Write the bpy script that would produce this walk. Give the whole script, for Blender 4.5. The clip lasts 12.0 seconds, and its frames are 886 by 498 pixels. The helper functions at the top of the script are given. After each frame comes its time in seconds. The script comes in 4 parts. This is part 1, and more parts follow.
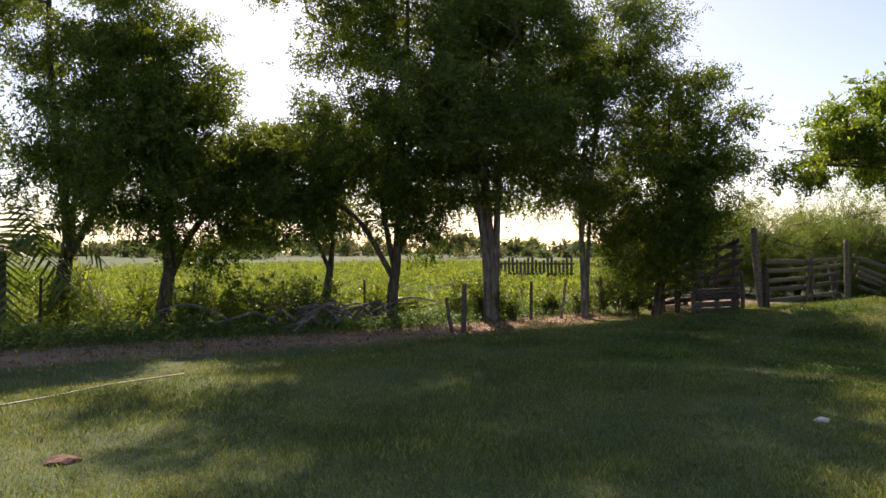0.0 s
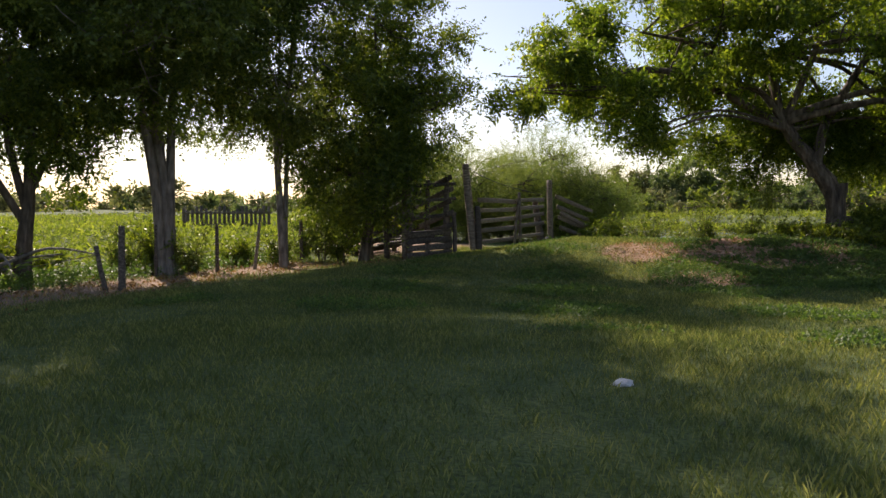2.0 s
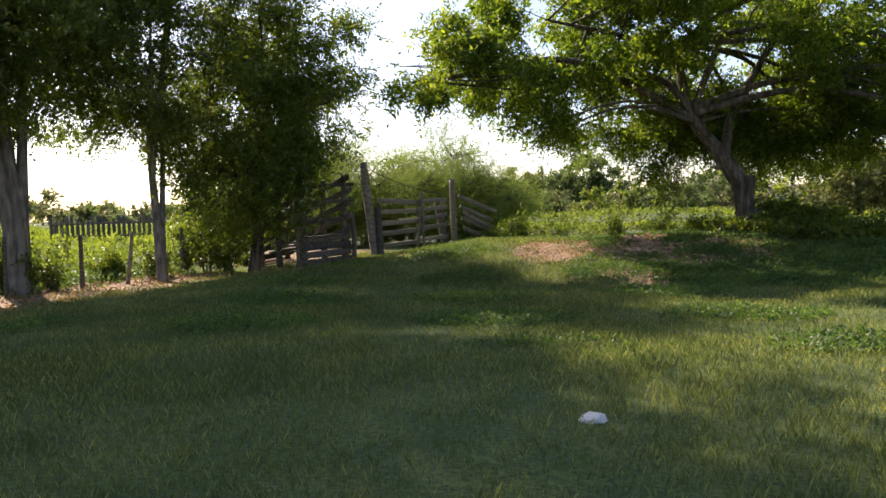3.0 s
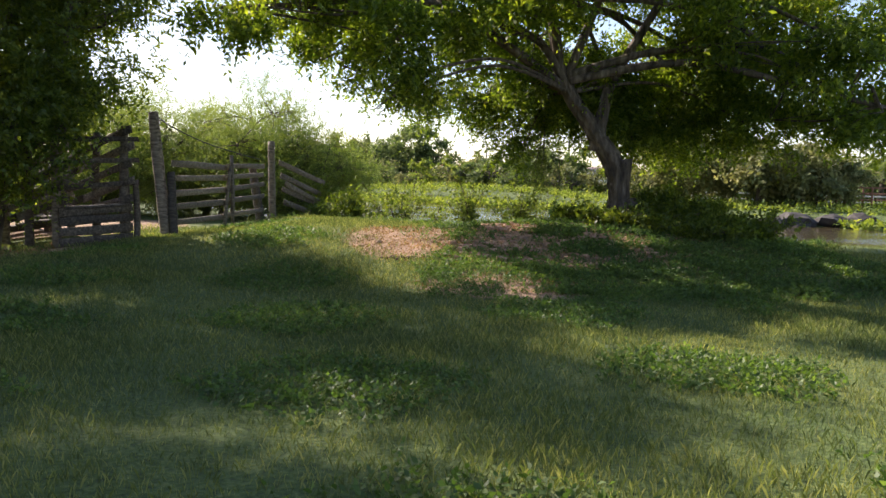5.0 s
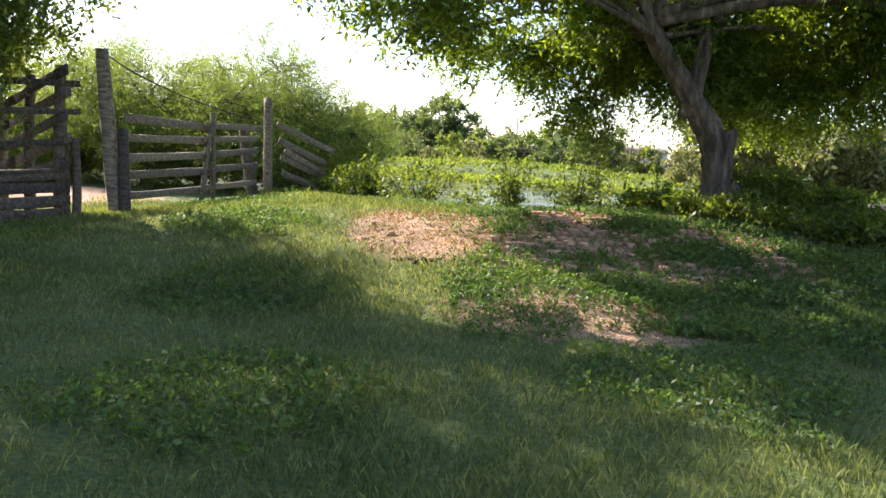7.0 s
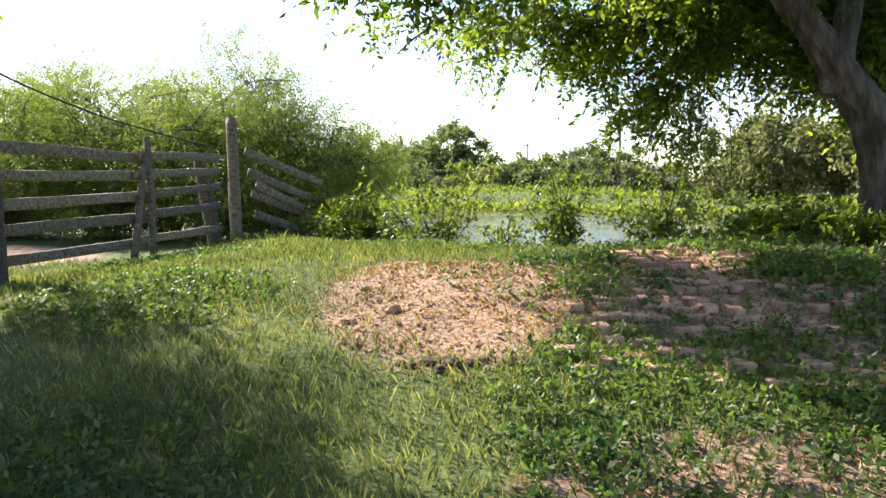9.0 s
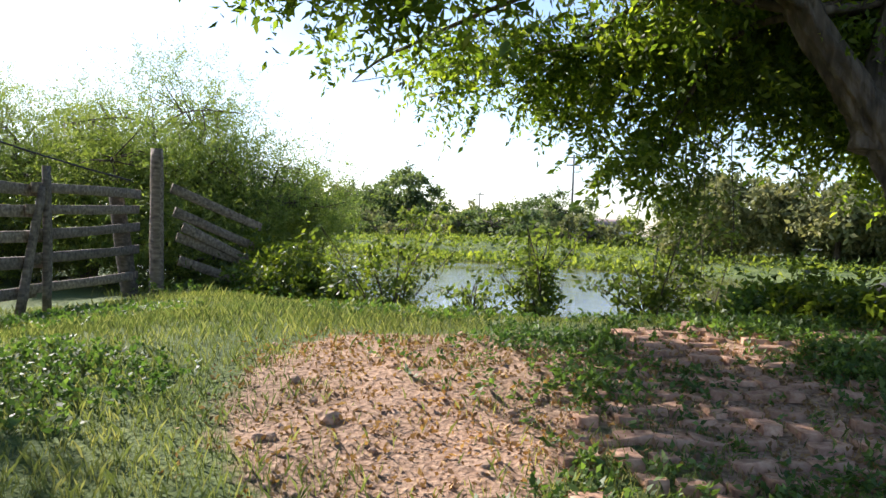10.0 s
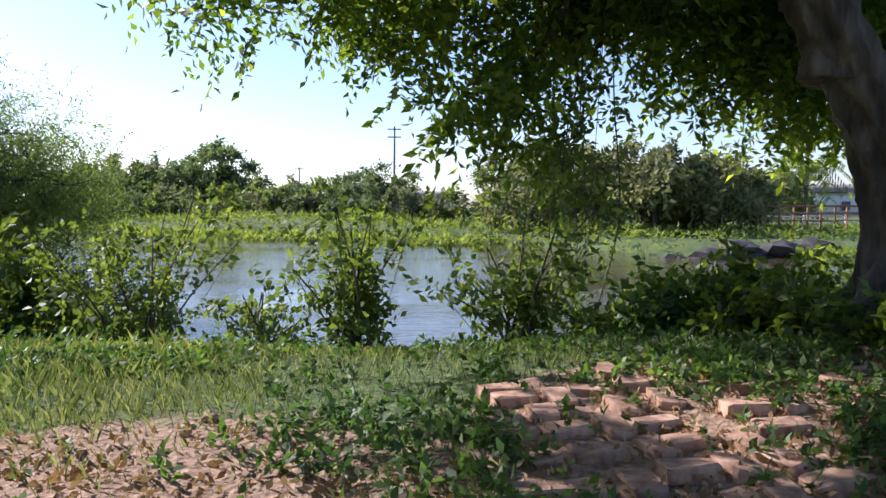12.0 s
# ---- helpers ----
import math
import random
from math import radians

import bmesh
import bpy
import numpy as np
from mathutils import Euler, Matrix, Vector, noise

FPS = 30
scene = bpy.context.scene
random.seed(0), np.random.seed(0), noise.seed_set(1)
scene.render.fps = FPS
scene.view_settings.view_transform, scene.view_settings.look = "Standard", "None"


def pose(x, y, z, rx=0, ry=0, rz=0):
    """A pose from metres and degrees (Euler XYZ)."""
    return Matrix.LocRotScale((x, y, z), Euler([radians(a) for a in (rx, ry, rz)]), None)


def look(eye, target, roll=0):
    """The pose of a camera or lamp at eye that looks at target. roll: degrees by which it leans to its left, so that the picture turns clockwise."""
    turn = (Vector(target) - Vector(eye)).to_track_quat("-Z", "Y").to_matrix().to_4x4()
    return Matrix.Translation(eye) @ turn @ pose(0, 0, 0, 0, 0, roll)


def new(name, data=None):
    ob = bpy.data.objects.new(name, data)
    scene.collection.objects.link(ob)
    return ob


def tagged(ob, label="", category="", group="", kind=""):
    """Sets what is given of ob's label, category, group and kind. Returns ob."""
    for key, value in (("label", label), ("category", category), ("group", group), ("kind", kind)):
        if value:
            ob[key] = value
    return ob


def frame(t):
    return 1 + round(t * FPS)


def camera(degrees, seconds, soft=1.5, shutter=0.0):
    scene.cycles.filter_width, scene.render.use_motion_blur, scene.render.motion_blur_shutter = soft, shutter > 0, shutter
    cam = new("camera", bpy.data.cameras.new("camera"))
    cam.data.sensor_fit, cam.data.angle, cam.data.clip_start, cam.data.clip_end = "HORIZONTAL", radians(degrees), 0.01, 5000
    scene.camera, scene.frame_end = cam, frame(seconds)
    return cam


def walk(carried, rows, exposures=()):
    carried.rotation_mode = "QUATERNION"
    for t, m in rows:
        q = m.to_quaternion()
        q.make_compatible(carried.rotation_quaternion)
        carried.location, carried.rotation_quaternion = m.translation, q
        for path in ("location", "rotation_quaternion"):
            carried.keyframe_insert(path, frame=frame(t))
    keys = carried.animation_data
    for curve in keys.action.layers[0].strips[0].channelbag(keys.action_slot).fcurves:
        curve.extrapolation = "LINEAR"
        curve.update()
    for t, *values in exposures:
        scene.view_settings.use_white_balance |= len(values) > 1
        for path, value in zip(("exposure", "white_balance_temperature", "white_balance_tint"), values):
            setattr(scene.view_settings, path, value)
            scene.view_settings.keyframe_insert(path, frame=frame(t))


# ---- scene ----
cam = camera(60.0, 12.0)
PATH = [
    (0, (4.0, -11.75, 2.09), (2.568, -10.353, 2.097), -0.2),
    (0.5, (3.249, -10.667, 1.86), (2.074, -9.05, 1.811), 0.2),
    (1, (2.646, -9.697, 1.641), (1.567, -8.015, 1.55), 0.3),
    (1.5, (2.065, -8.943, 1.553), (1.11, -7.189, 1.44), -0.1),
    (2, (1.624, -8.25, 1.492), (0.823, -6.42, 1.383), -0.5),
    (2.5, (1.188, -7.468, 1.42), (0.503, -5.592, 1.321), -1.2),
    (3, (0.857, -6.694, 1.363), (0.31, -4.773, 1.263), -1.8),
    (3.5, (0.682, -5.822, 1.546), (0.272, -3.868, 1.422), -1.0),
    (3.7, (0.611, -5.473, 1.544), (0.243, -3.511, 1.414), -0.8),
    (5.3, (-0.341, -1.782, 1.537), (-0.407, 0.208, 1.347), 1.5),
    (5.5, (-0.34, -1.364, 1.527), (-0.414, 0.626, 1.338), 1.6),
    (6, (-0.343, -0.262, 1.438), (-0.446, 1.726, 1.238), 2.0),
    (6.5, (-0.51, 0.901, 1.416), (-0.635, 2.883, 1.186), 3.4),
    (6.7, (-0.578, 1.319, 1.439), (-0.713, 3.299, 1.188), 3.6),
    (8.3, (-0.953, 5.156, 1.178), (-1.153, 7.133, 0.951), -0.9),
    (8.5, (-0.998, 5.606, 1.224), (-1.2, 7.586, 1.022), -0.7),
    (9, (-1.221, 6.53, 1.252), (-1.404, 8.514, 1.081), -0.3),
    (9.5, (-1.361, 7.371, 1.272), (-1.484, 9.365, 1.164), -0.5),
    (10, (-1.465, 8.265, 1.331), (-1.518, 10.264, 1.281), 1.9),
    (10.5, (-1.497, 9.046, 1.379), (-1.436, 11.043, 1.294), 1.2),
    (11, (-1.405, 9.866, 1.407), (-1.245, 11.857, 1.318), 0.3),
    (11.5, (-1.326, 10.696, 1.434), (-1.029, 12.671, 1.33), -0.0),
    (12, (-1.085, 11.395, 1.395), (-0.685, 13.352, 1.286), 0.1),
]
EXPOSURE = [(0, 0.5, 7000, 26), (1, 0.85, 7000, 26), (1.5, 0.65, 7000, 25), (2.0, 0.45, 7000, 24), (2.5, 0.9, 6950, 23), (3.5, 1.0, 6900, 22), (5.5, 1.25, 6700, 21), (6.0, 1.75, 6650, 21), (6.7, 1.7, 6600, 20), (8.5, 1.6, 6450, 18), (9.5, 1.4, 6300, 18), (10.5, 0.92, 5900, 21), (12, 0.85, 5600, 24)]
walk(cam, [(t, look(eye, target, roll)) for t, eye, target, roll in PATH], EXPOSURE)

# ---- world, sun, exposure ----
SUN_AZ, SUN_EL = radians(50), radians(36)      # azimuth to the left of +y, height above the horizon
sun_dir = Vector((-math.sin(SUN_AZ) * math.cos(SUN_EL), math.cos(SUN_AZ) * math.cos(SUN_EL), math.sin(SUN_EL)))
world = bpy.data.worlds.new("sky")
scene.world = world
world.use_nodes = True
wn = world.node_tree
sky = wn.nodes.new("ShaderNodeTexSky")
sky.sky_type = "NISHITA"
sky.sun_disc = False
sky.sun_elevation = SUN_EL
sky.sun_rotation = -SUN_AZ
sky.air_density, sky.dust_density, sky.ozone_density = 1.0, 0.7, 1.8
wn.nodes["Background"].inputs["Strength"].default_value = 0.11
wn.links.new(sky.outputs["Color"], wn.nodes["Background"].inputs["Color"])
sun = new("sun", bpy.data.lights.new("sun", "SUN"))
sun.data.energy, sun.data.angle, sun.data.color = 5.0, radians(0.6), (1.0, 0.93, 0.80)
sun.matrix_world = look(tuple(sun_dir * 60), (0, 0, 0))

# ---- materials ----
RNG = np.random.default_rng(7)


def material(name, rough=0.8, metal=0.0):
    m = bpy.data.materials.new(name)
    m.use_nodes = True
    b = m.node_tree.nodes["Principled BSDF"]
    b.inputs["Roughness"].default_value, b.inputs["Metallic"].default_value = rough, metal
    return m, m.node_tree.nodes, m.node_tree.links, b


def ramp(nodes, links, src, stops):
    r = nodes.new("ShaderNodeValToRGB")
    while len(r.color_ramp.elements) < len(stops):
        r.color_ramp.elements.new(0.5)
    for e, (p, c) in zip(r.color_ramp.elements, stops):
        e.position, e.color = p, (*c, 1)
    links.new(src, r.inputs["Fac"])
    return r.outputs["Color"]


def noise_tex(nodes, links, scale, detail=4, coords=None, stretch=None):
    n = nodes.new("ShaderNodeTexNoise")
    n.inputs["Scale"].default_value, n.inputs["Detail"].default_value = scale, detail
    if coords is not None:
        if stretch:
            mp = nodes.new("ShaderNodeMapping")
            mp.inputs["Scale"].default_value = stretch
            links.new(coords, mp.inputs["Vector"])
            coords = mp.outputs["Vector"]
        links.new(coords, n.inputs["Vector"])
    return n.outputs["Fac"]


def mixed(nodes, links, fac, a, b, mode="MIX"):
    m = nodes.new("ShaderNodeMix")
    m.data_type, m.blend_type = "RGBA", mode
    for sock, v in ((m.inputs[0], fac), (m.inputs[6], a), (m.inputs[7], b)):
        if isinstance(v, bpy.types.NodeSocket):
            links.new(v, sock)
        elif isinstance(v, tuple):
            sock.default_value = (*v, 1)
        else:
            sock.default_value = v
    return m.outputs[2]


def bumped(nodes, links, b, height, strength, dist=0.02):
    bp = nodes.new("ShaderNodeBump")
    bp.inputs["Strength"].default_value, bp.inputs["Distance"].default_value = strength, dist
    links.new(height, bp.inputs["Height"])
    links.new(bp.outputs["Normal"], b.inputs["Normal"])


def leaf_material(name, dark, mid, light, glow=0.5, rough=0.45, through_tint=(2.2, 1.95, 0.65)):
    """A leaf that lets light through: each leaf has its own tone, each branch region its own cast."""
    m, nodes, links, b = material(name, rough)
    geo, tc = nodes.new("ShaderNodeNewGeometry"), nodes.new("ShaderNodeTexCoord")
    col = ramp(nodes, links, geo.outputs["Random Per Island"], [(0.0, dark), (0.55, mid), (1.0, light)])
    patch = noise_tex(nodes, links, 0.55, 3, tc.outputs["Object"])
    cast = ramp(nodes, links, patch, [(0.35, (0.72, 0.80, 0.75)), (0.65, (1.22, 1.15, 0.9))])
    col = mixed(nodes, links, 1.0, col, cast, "MULTIPLY")
    links.new(col, b.inputs["Base Color"])
    t = nodes.new("ShaderNodeBsdfTranslucent")
    warm = mixed(nodes, links, 1.0, col, through_tint, "MULTIPLY")
    links.new(warm, t.inputs["Color"])
    mx = nodes.new("ShaderNodeMixShader")
    mx.inputs["Fac"].default_value = glow
    links.new(b.outputs["BSDF"], mx.inputs[1])
    links.new(t.outputs["BSDF"], mx.inputs[2])
    links.new(mx.outputs["Shader"], nodes["Material Output"].inputs["Surface"])
    return m


def bark_material(name, a, b_, c):
    m, nodes, links, b = material(name, 0.9)
    tc = nodes.new("ShaderNodeTexCoord")
    grain = noise_tex(nodes, links, 9, 8, tc.outputs["Object"], (1, 1, 0.22))
    blot = noise_tex(nodes, links, 2.2, 4, tc.outputs["Object"])
    col = ramp(nodes, links, grain, [(0.3, a), (0.52, b_), (0.75, c)])
    col = mixed(nodes, links, 1.0, col, ramp(nodes, links, blot, [(0.3, (0.6, 0.6, 0.58)), (0.7, (1.25, 1.2, 1.15))]), "MULTIPLY")
    links.new(col, b.inputs["Base Color"])
    bumped(nodes, links, b, grain, 1.0, 0.09)
    return m


def wood_material(name, a, b_, c):
    m, nodes, links, b = material(name, 0.85)
    tc, oi = nodes.new("ShaderNodeTexCoord"), nodes.new("ShaderNodeObjectInfo")
    grain = noise_tex(nodes, links, 14, 8, tc.outputs["Object"], (0.25, 1.6, 1.6))
    col = ramp(nodes, links, grain, [(0.3, a), (0.5, b_), (0.72, c)])
    tone = ramp(nodes, links, oi.outputs["Random"], [(0.0, (0.65, 0.65, 0.66)), (1.0, (1.2, 1.17, 1.1))])
    links.new(mixed(nodes, links, 1.0, col, tone, "MULTIPLY"), b.inputs["Base Color"])
    bumped(nodes, links, b, grain, 0.7, 0.02)
    return m


def plain_material(name, col, rough=0.7, metal=0.0, vary=0.25, scale=6):
    m, nodes, links, b = material(name, rough, metal)
    tc = nodes.new("ShaderNodeTexCoord")
    n = noise_tex(nodes, links, scale, 6, tc.outputs["Object"])
    lo, hi = tuple(c * (1 - vary) for c in col), tuple(min(1, c * (1 + vary)) for c in col)
    links.new(ramp(nodes, links, n, [(0.3, lo), (0.7, hi)]), b.inputs["Base Color"])
    bumped(nodes, links, b, n, 0.3, 0.02)
    return m


def ground_material():
    m, nodes, links, b = material("ground_soil_and_turf", 0.95)
    tc, at = nodes.new("ShaderNodeTexCoord"), nodes.new("ShaderNodeAttribute")
    at.attribute_name = "bare"
    fine = noise_tex(nodes, links, 26, 8, tc.outputs["Object"])
    wide = noise_tex(nodes, links, 1.1, 5, tc.outputs["Object"])
    turf = ramp(nodes, links, fine, [(0.3, (0.035, 0.055, 0.014)), (0.5, (0.075, 0.115, 0.028)), (0.75, (0.16, 0.19, 0.06))])
    turf = mixed(nodes, links, 1.0, turf, ramp(nodes, links, wide, [(0.3, (0.75, 0.85, 0.7)), (0.7, (1.25, 1.15, 0.95))]), "MULTIPLY")
    soil = ramp(nodes, links, fine, [(0.28, (0.145, 0.085, 0.05)), (0.5, (0.31, 0.203, 0.128)), (0.75, (0.49, 0.355, 0.24))])
    soil = mixed(nodes, links, 1.0, soil, ramp(nodes, links, wide, [(0.3, (0.8, 0.78, 0.75)), (0.7, (1.15, 1.1, 1.1))]), "MULTIPLY")
    edge = nodes.new("ShaderNodeMath")
    edge.operation = "MULTIPLY_ADD"
    links.new(noise_tex(nodes, links, 5, 6, tc.outputs["Object"]), edge.inputs[0])
    edge.inputs[1].default_value = 0.9
    add = nodes.new("ShaderNodeMath")
    add.operation = "SUBTRACT"
    links.new(at.outputs["Fac"], add.inputs[0])
    add.inputs[1].default_value = 0.45
    links.new(add.outputs[0], edge.inputs[2])
    mask = ramp(nodes, links, edge.outputs[0], [(0.38, (0, 0, 0)), (0.62, (1, 1, 1))])
    links.new(mixed(nodes, links, mask, turf, soil), b.inputs["Base Color"])
    bumped(nodes, links, b, fine, 0.8, 0.04)
    return m


def water_material():
    m, nodes, links, b = material("pond_water", 0.06)
    b.inputs["Base Color"].default_value = (0.075, 0.062, 0.035, 1)
    b.inputs["Specular IOR Level"].default_value = 0.75
    tc = nodes.new("ShaderNodeTexCoord")
    rip = noise_tex(nodes, links, 3.2, 5, tc.outputs["Object"], (0.55, 1.5, 1))
    gust = noise_tex(nodes, links, 0.12, 3, tc.outputs["Object"], (1, 2.5, 1))
    h = nodes.new("ShaderNodeMath")
    h.operation = "MULTIPLY"
    links.new(rip, h.inputs[0])
    links.new(ramp(nodes, links, gust, [(0.38, (0.25, 0.25, 0.25)), (0.62, (1, 1, 1))]), h.inputs[1])
    bumped(nodes, links, b, h.outputs[0], 0.32, 0.10)
    return m


def brick_material():
    m, nodes, links, b = material("fired_clay", 0.9)
    tc, oi = nodes.new("ShaderNodeTexCoord"), nodes.new("ShaderNodeObjectInfo")
    n = noise_tex(nodes, links, 22, 8, tc.outputs["Object"])
    col = ramp(nodes, links, n, [(0.3, (0.26, 0.14, 0.09)), (0.5, (0.44, 0.27, 0.18)), (0.75, (0.58, 0.41, 0.29))])
    tone = ramp(nodes, links, oi.outputs["Random"], [(0.0, (0.7, 0.66, 0.62)), (1.0, (1.15, 1.1, 1.05))])
    links.new(mixed(nodes, links, 1.0, col, tone, "MULTIPLY"), b.inputs["Base Color"])
    bumped(nodes, links, b, n, 0.7, 0.015)
    return m


M_GROUND, M_WATER, M_BRICK = ground_material(), water_material(), brick_material()
M_GRASS = leaf_material("grass_blade", (0.068, 0.092, 0.028), (0.135, 0.168, 0.056), (0.28, 0.28, 0.125), 0.42, 0.7, (1.65, 1.65, 0.95))
M_WEED = leaf_material("weed_leaf", (0.045, 0.085, 0.022), (0.08, 0.14, 0.034), (0.14, 0.21, 0.055), 0.42, 0.55, (1.6, 1.7, 0.8))
M_LEAF_DEEP = leaf_material("broadleaf_deep_green", (0.05, 0.085, 0.018), (0.09, 0.14, 0.026), (0.155, 0.205, 0.04), 0.55)
M_LEAF_MID = leaf_material("leaf_mid_green", (0.065, 0.10, 0.028), (0.115, 0.16, 0.04), (0.18, 0.225, 0.06), 0.5, 0.5, (1.8, 1.75, 0.7))
M_LEAF_PALE = leaf_material("feathery_pale_green", (0.11, 0.16, 0.045), (0.18, 0.25, 0.07), (0.27, 0.33, 0.11), 0.45, 0.65, (1.6, 1.6, 0.75))
# Both far foliage greens are lightened, partly to put distance haze into the colour.
M_LEAF_GREY = leaf_material("dusty_olive_leaf", (0.11, 0.13, 0.055), (0.19, 0.20, 0.085), (0.29, 0.28, 0.13), 0.4, 0.75, (1.2, 1.2, 0.95))
M_LEAF_FAR = leaf_material("far_tree_leaf", (0.07, 0.10, 0.042), (0.12, 0.16, 0.065), (0.18, 0.22, 0.09), 0.5, 0.75, (1.3, 1.35, 0.95))
M_LEAF_SHADE = leaf_material("shade_tree_leaf", (0.05, 0.085, 0.02), (0.10, 0.155, 0.03), (0.19, 0.245, 0.05), 0.62, 0.5, (2.3, 2.2, 0.6))
M_HYACINTH = leaf_material("floating_plant_leaf", (0.08, 0.13, 0.03), (0.14, 0.20, 0.05), (0.22, 0.28, 0.09), 0.45, 0.75)
M_DRY = leaf_material("dry_fallen_leaf", (0.14, 0.08, 0.04), (0.28, 0.17, 0.09), (0.42, 0.29, 0.17), 0.15, 0.8)
M_BARK = bark_material("rough_brown_bark", (0.035, 0.026, 0.02), (0.11, 0.085, 0.062), (0.23, 0.19, 0.15))
M_BARK_GREY = bark_material("smooth_grey_bark", (0.10, 0.085, 0.07), (0.20, 0.175, 0.15), (0.33, 0.30, 0.26))
M_WOOD = wood_material("weathered_grey_timber", (0.075, 0.058, 0.043), (0.175, 0.14, 0.105), (0.31, 0.255, 0.195))
M_WOOD_DARK = wood_material("old_dark_timber", (0.035, 0.028, 0.022), (0.085, 0.068, 0.054), (0.17, 0.14, 0.11))
M_WIRE = plain_material("dark_cable", (0.03, 0.03, 0.03), 0.6)

# ---- shape helpers ----


def smooth(a, b, v):
    t = np.clip((np.asarray(v, float) - a) / (b - a), 0, 1)
    return t * t * (3 - 2 * t)


def mesh_of(name, verts, faces, mat, shade=False):
    """A mesh from arrays; faces all have the same number of corners."""
    verts, faces = np.asarray(verts, np.float32), np.asarray(faces, np.int32)
    me = bpy.data.meshes.new(name)
    me.vertices.add(len(verts))
    me.vertices.foreach_set("co", verts.ravel())
    k = faces.shape[1]
    me.loops.add(faces.size)
    me.loops.foreach_set("vertex_index", faces.ravel())
    me.polygons.add(len(faces))
    me.polygons.foreach_set("loop_start", np.arange(0, faces.size, k, dtype=np.int32))
    if shade:
        me.polygons.foreach_set("use_smooth", np.ones(len(faces), bool))
    me.update(calc_edges=True)
    me.materials.append(mat)
    return me


def part(name, me, parent, label=""):
    ob = new(name, me)
    ob.parent = parent
    return tagged(ob, label)


def thing(name, place, label, category, group=""):
    ob = new(name)
    ob.location = place
    ob.empty_display_size = 0.2
    return tagged(ob, label, category, group)


def curve_points(pts, n):
    """A smooth line through points (Catmull-Rom), n pieces for each stretch."""
    p = np.array([pts[0], *pts, pts[-1]], float)
    out = []
    for i in range(1, len(p) - 2):
        for t in np.linspace(0, 1, n, endpoint=False):
            a, b, c, d = p[i - 1], p[i], p[i + 1], p[i + 2]
            out.append(0.5 * (2 * b + (c - a) * t + (2 * a - 5 * b + 4 * c - d) * t * t + (3 * b - a - 3 * c + d) * t**3))
    return np.array(out + [p[-2]])


def tube(pts, radii, sides=8, rough=0.0, seed=0):
    """Vertices and quads of a round rod along points; rough makes it knotty."""
    pts, radii = np.asarray(pts, float), np.asarray(radii, float)
    g = np.random.default_rng(seed)
    tan = np.gradient(pts, axis=0)
    tan /= np.linalg.norm(tan, axis=1)[:, None] + 1e-9
    ref = np.where(np.abs(tan[:, 2:3]) > 0.9, [[1.0, 0, 0]], [[0, 0, 1.0]])
    u = np.cross(tan, ref)
    u /= np.linalg.norm(u, axis=1)[:, None]
    v = np.cross(tan, u)
    a = np.linspace(0, 2 * math.pi, sides, endpoint=False)
    lump = 1 + rough * (g.random((len(pts), sides)) - 0.5) + rough * 0.8 * np.sin(3 * a + seed)[None]
    if sides > 20:
        lump = lump + 0.45 * rough * np.sin(8 * a[None] + 0.35 * np.arange(len(pts))[:, None]) + 0.3 * rough * np.sin(13 * a[None] - 0.6 * np.arange(len(pts))[:, None])
    ring = pts[:, None] + (radii[:, None] * lump)[..., None] * (np.cos(a)[None, :, None] * u[:, None] + np.sin(a)[None, :, None] * v[:, None])
    n = len(pts)
    i, j = np.meshgrid(np.arange(n - 1), np.arange(sides), indexing="ij")
    k = (j + 1) % sides
    quads = np.stack([i * sides + j, i * sides + k, (i + 1) * sides + k, (i + 1) * sides + j], -1).reshape(-1, 4)
    cap0, cap1 = n * sides, n * sides + 1
    verts = np.concatenate([ring.reshape(-1, 3), pts[:1], pts[-1:]])
    s = np.arange(0, sides, 2)
    ends = [np.stack([np.full(len(s), cap0), (s + 2) % sides, s + 1, s], -1),
            np.stack([np.full(len(s), cap1), (n - 1) * sides + s, (n - 1) * sides + s + 1, (n - 1) * sides + (s + 2) % sides], -1)]
    return verts, np.concatenate([quads, *ends])


def join(pieces):
    vs, fs, off = [], [], 0
    for v, f in pieces:
        vs.append(v)
        fs.append(f + off)
        off += len(v)
    return np.concatenate(vs), np.concatenate(fs)


